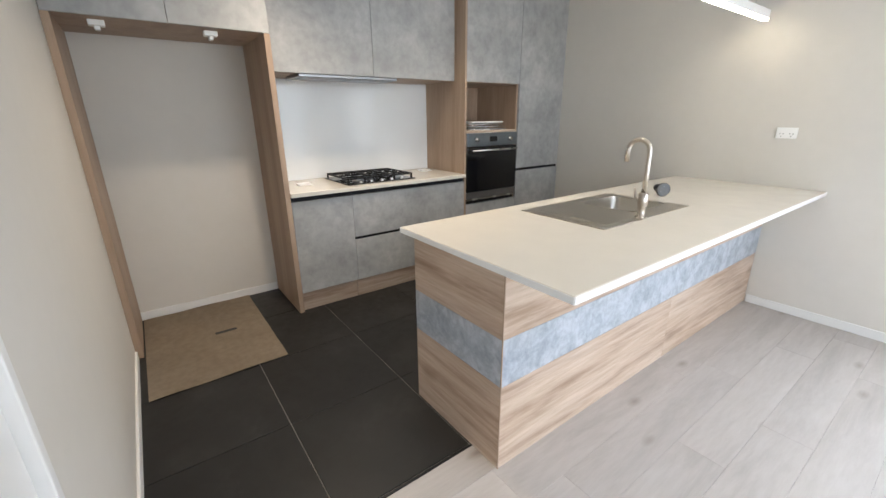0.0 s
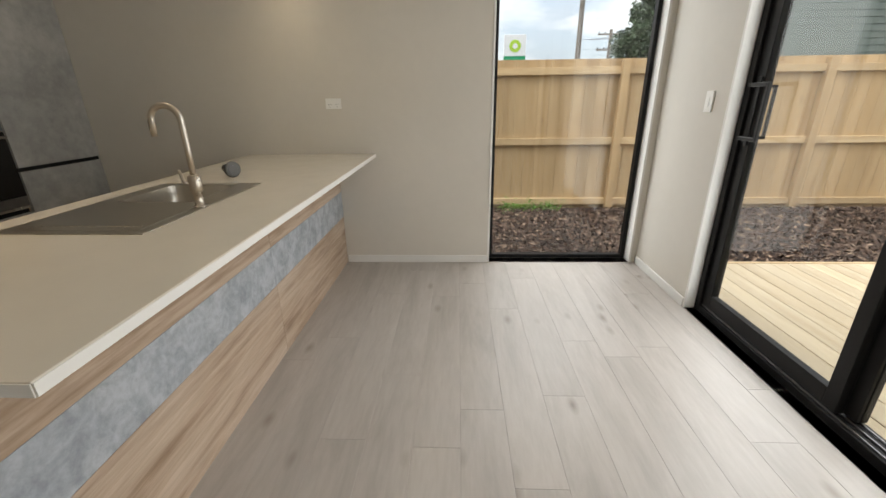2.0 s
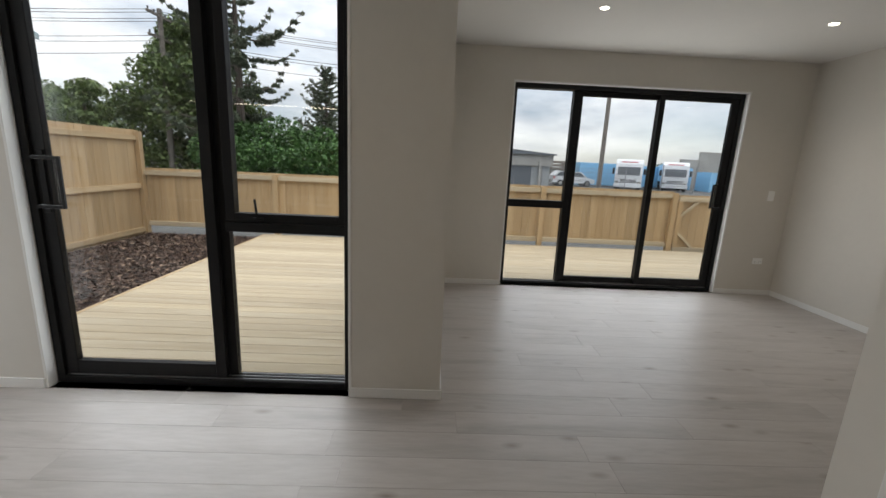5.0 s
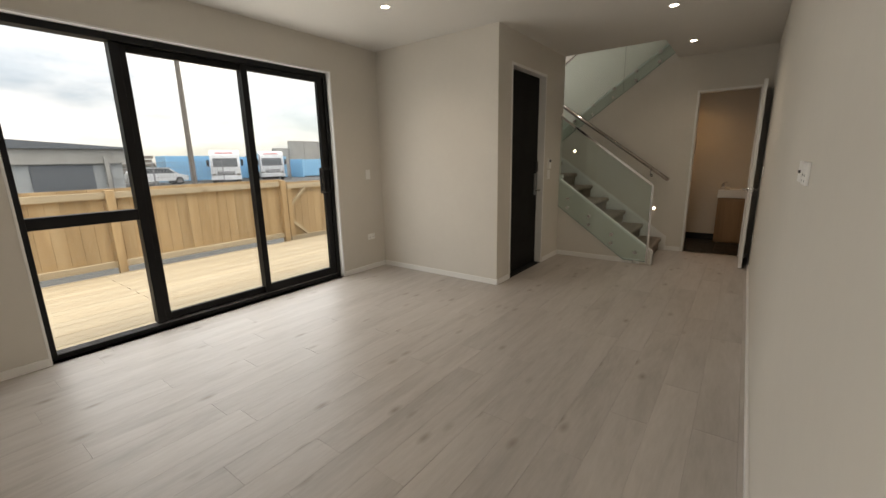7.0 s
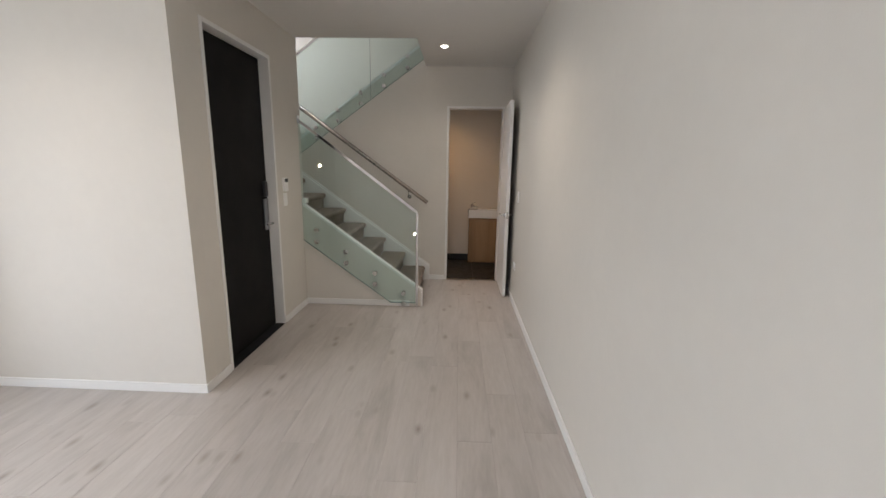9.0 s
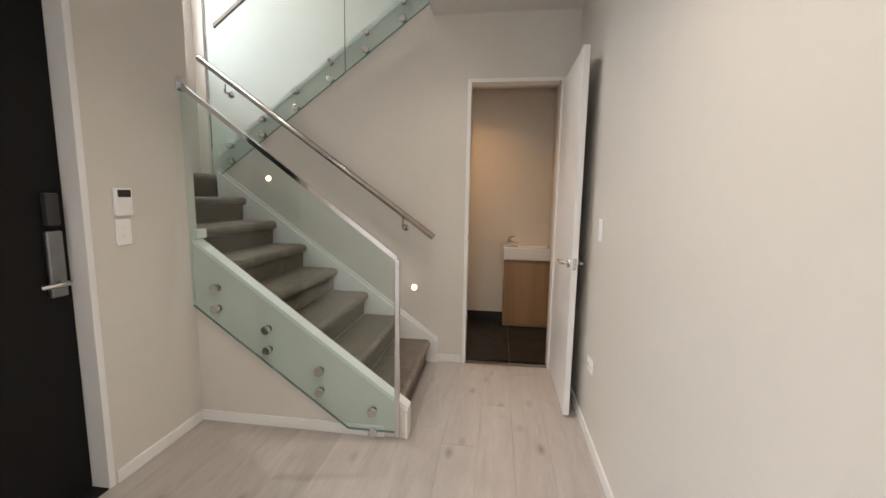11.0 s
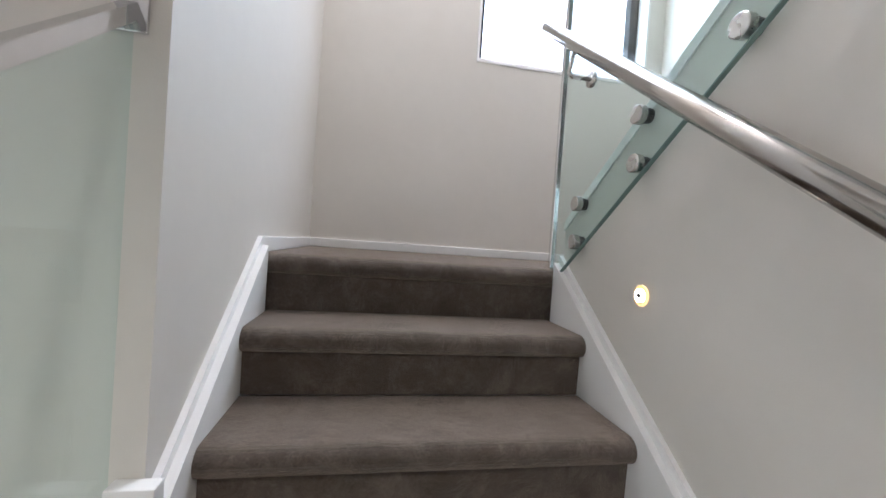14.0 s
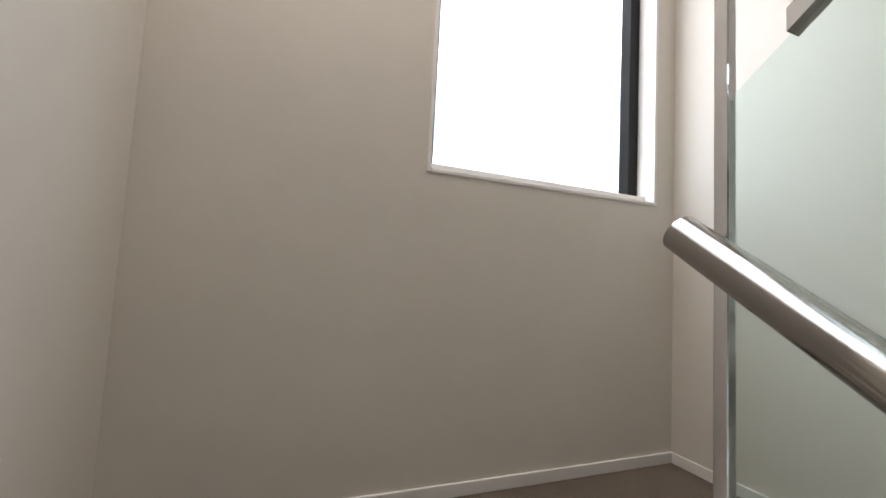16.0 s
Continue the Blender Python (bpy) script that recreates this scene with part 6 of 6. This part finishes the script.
mesh_fence(-33.0, 8.6, 15.8, 2.0)
mesh_fence(-37.0, 21.2, 24.4, 2.6)
lum = thing("timber_stack", (-46.0, 12.4, -0.36), "long stack of brown sawn timber on bearers", "timber stack")
lr = random.Random(4)
for j in range(7):
    for k in range(5):
        w = lr.uniform(-0.2, 0.2)
        part("plank", boxed((-46.6 + 0.24 * k, 9.4 + w, -0.15 + 0.36 * j), (-46.38 + 0.24 * k, 15.2 + w, 0.12 + 0.36 * j), 0.01), TIMBER_GREY, lum)
    for y in (10.2, 14.4):
        part("bearer", boxed((-46.65, y - 0.05, -0.24 + 0.36 * j), (-45.4, y + 0.05, -0.152 + 0.36 * j)), TIMBER_GREY, lum)
for y in (10.2, 14.4):
    part("foot", boxed((-46.65, y - 0.08, -0.36), (-45.4, y + 0.08, -0.242)), TIMBER_GREY, lum)

# pylon sign over the tall fence
ps = thing("pylon_sign", (-4.3, -40, -0.36), "tall white and green roadside pylon sign", "sign")
part("post", boxed((-4.5, -40.1, -0.36), (-4.1, -39.9, 3.6)), CLAD, ps)
part("upper_panel", boxed((-5.25, -40.15, 4.75), (-3.35, -39.85, 6.45), 0.03), WHITE, ps)
part("lower_panel", boxed((-5.25, -40.15, 3.3), (-3.35, -39.85, 4.745), 0.03), GREEN, ps, "green panel")
bm = bmesh.new()
tube(bm, [(-4.3, -39.85, 5.55), (-4.3, -39.80, 5.55)], 0.5, 24)
em = part("emblem", bm, LIME, ps, "round yellow-green emblem")
bm = bmesh.new()
tube(bm, [(-4.3, -39.80, 5.55), (-4.3, -39.78, 5.55)], 0.22, 20)
part("emblem_core", bm, WHITE, em)

# gabled house beyond the corner
BOARD = plain("sage_weatherboard", (0.12, 0.15, 0.13), 0.6, vary=0.06)
TEAL = plain("pale_teal_roof", (0.30, 0.40, 0.42), 0.55, vary=0.06)
hs = thing("house", (-12.9, -19.5, -0.36), "dark sage weatherboard house with a pale gabled roof", "house")
part("wall", prism(bmesh.new(), [(-15.9, -0.36), (-9.9, -0.36), (-9.9, 5.6), (-12.9, 6.4), (-15.9, 5.6)], "y", -24.0, -17.0), BOARD, hs)
for k in range(28):
    z = 0.0 + 0.225 * k
    w = 2.98 if z < 5.4 else max(0.15, 2.98 * (6.4 - z - 0.2) / 0.8)
    part("weatherboard", prism(bmesh.new(), [(-17.0, z), (-16.955, z), (-16.975, z + 0.215), (-17.0, z + 0.215)], "x", -12.9 - w, -12.9 + w), BOARD, hs)
part("roof", prism(bmesh.new(), [(-16.4, 5.50), (-12.9, 6.44), (-9.5, 5.50), (-9.5, 5.72), (-12.9, 6.68), (-16.4, 5.72)], "y", -24.5, -16.5), TEAL, hs)
part("bargeboard", prism(bmesh.new(), [(-16.4, 5.46), (-12.9, 6.40), (-9.5, 5.46), (-9.5, 5.70), (-12.9, 6.66), (-16.4, 5.70)], "y", -16.498, -16.46), TEAL, hs)
part("window", boxed((-13.5, -16.955, 4.72), (-12.5, -16.92, 5.7), 0.01), BLACK_GLASS, hs)

# far hills
HILL = mottled("hazy_green_hills", [(0.3, (0.07, 0.09, 0.08)), (0.7, (0.11, 0.13, 0.11))], 0.02, 0.95)
bm = bmesh.new()
prof = [(-420 + 12 * k, 6.0 + 5.0 * math.sin(k * 0.37) + 3.0 * math.sin(k * 0.91 + 1)) for k in range(90)]
prism(bm, [(prof[0][0], -1)] + [(a, max(1, b)) for a, b in prof] + [(prof[-1][0], -1)], "x", -420, -400)
structure("backdrop", bm, HILL, "low hazy tree-covered hills on the horizon", "hills")


# ---- floor pieces ----
planks = {}


def plank_mesh(w, ln):
    key = (round(w, 3), round(ln, 3))
    if key not in planks:
        bm = bmesh.new()
        e = 0.0005
        rows = [(0, -0.0118), (0, -e), (e, 0)]
        rings = [[bm.verts.new((sx * (w / 2 - i), sy * (ln / 2 - i), z)) for sx, sy in ((-1, -1), (1, -1), (1, 1), (-1, 1))] for i, z in rows]
        for a, b in zip(rings, rings[1:]):
            for k in range(4):
                bm.faces.new((a[k], a[(k + 1) % 4], b[(k + 1) % 4], b[k]))
        bm.faces.new(rings[-1])
        planks[key] = mesh_of("plank", bm, LAMINATE)
    return planks[key]


PW, PL, GAP = 0.19, 1.29, 0.0007
spans = [(-3.32, -1.42, -0.405, 3.679), (-1.42, -0.85, -0.405, 6.56), (-0.85, 0.67, YS - 0.0945, 6.56), (0.67, 1.77, YS - 0.0945, YK + 0.01)]
# narrow planks cut along two walls
for a, b, y0, y1 in ((XD, -1.42, 3.679, 6.56), (0.67, XR, YK + 0.01, 6.56)):
    piece(FLOOR, "plank", plank_mesh(b - a - GAP, y1 - y0 - GAP), ((a + b) / 2, (y0 + y1) / 2, 0))
pr = random.Random(9)
x = -3.32
while x < 1.77:
    start = pr.uniform(0.15, PL)
    cuts = [x] + [s[0] for s in spans if x + 0.003 < s[0] < x + PW - 0.003] + [min(x + PW, 1.77)]
    for a, b in zip(cuts, cuts[1:]):
        if b - a < 0.004:
            continue
        s = next((s for s in spans if s[0] - 1e-6 <= (a + b) / 2 <= s[1]), None)
        if s is None:
            continue
        y = s[2]
        first = (start - s[2]) % PL
        e = s[2] + (first if first > 0.1 else first + PL)
        while y < s[3] - 0.005:
            e = min(e, s[3])
            piece(FLOOR, "plank", plank_mesh(b - a - GAP, e - y - GAP), ((a + b) / 2, (y + e) / 2, 0))
            y, e = e, e + PL
    x += PW


def tiles(parent, x0, x1, y0, y1, jx, jy, size, joint=0.004):
    made = {}
    xs = sorted({x0, x1, *[jx + size * k for k in range(-12, 13) if x0 + 0.01 < jx + size * k < x1 - 0.01]})
    ys = sorted({y0, y1, *[jy + size * k for k in range(-12, 13) if y0 + 0.01 < jy + size * k < y1 - 0.01]})
    for a, b in zip(xs, xs[1:]):
        for c, d in zip(ys, ys[1:]):
            key = (round(b - a, 3), round(d - c, 3))
            if key not in made:
                w, h = (b - a - joint) / 2, (d - c - joint) / 2
                made[key] = mesh_of("tile", boxed((-w, -h, -0.008), (w, h, 0), 0.0012), TILE)
            piece(parent, "tile", made[key], ((a + b) / 2, (c + d) / 2, 0))


tiles(bpy.data.objects["floor_kitchen"], 1.772, XK, YS, YK, 2.385, -0.225, 0.6)
tiles(bpy.data.objects["floor_toilet"], -0.75, XR, 6.5615, YB, 0.30, 7.18, 0.6)
structure("floor_trim", boxed((1.768, IY0, -0.004), (1.774, YK, 0.002)), BLACK_METAL, "thin dark strip between planks and tiles", "floor trim")
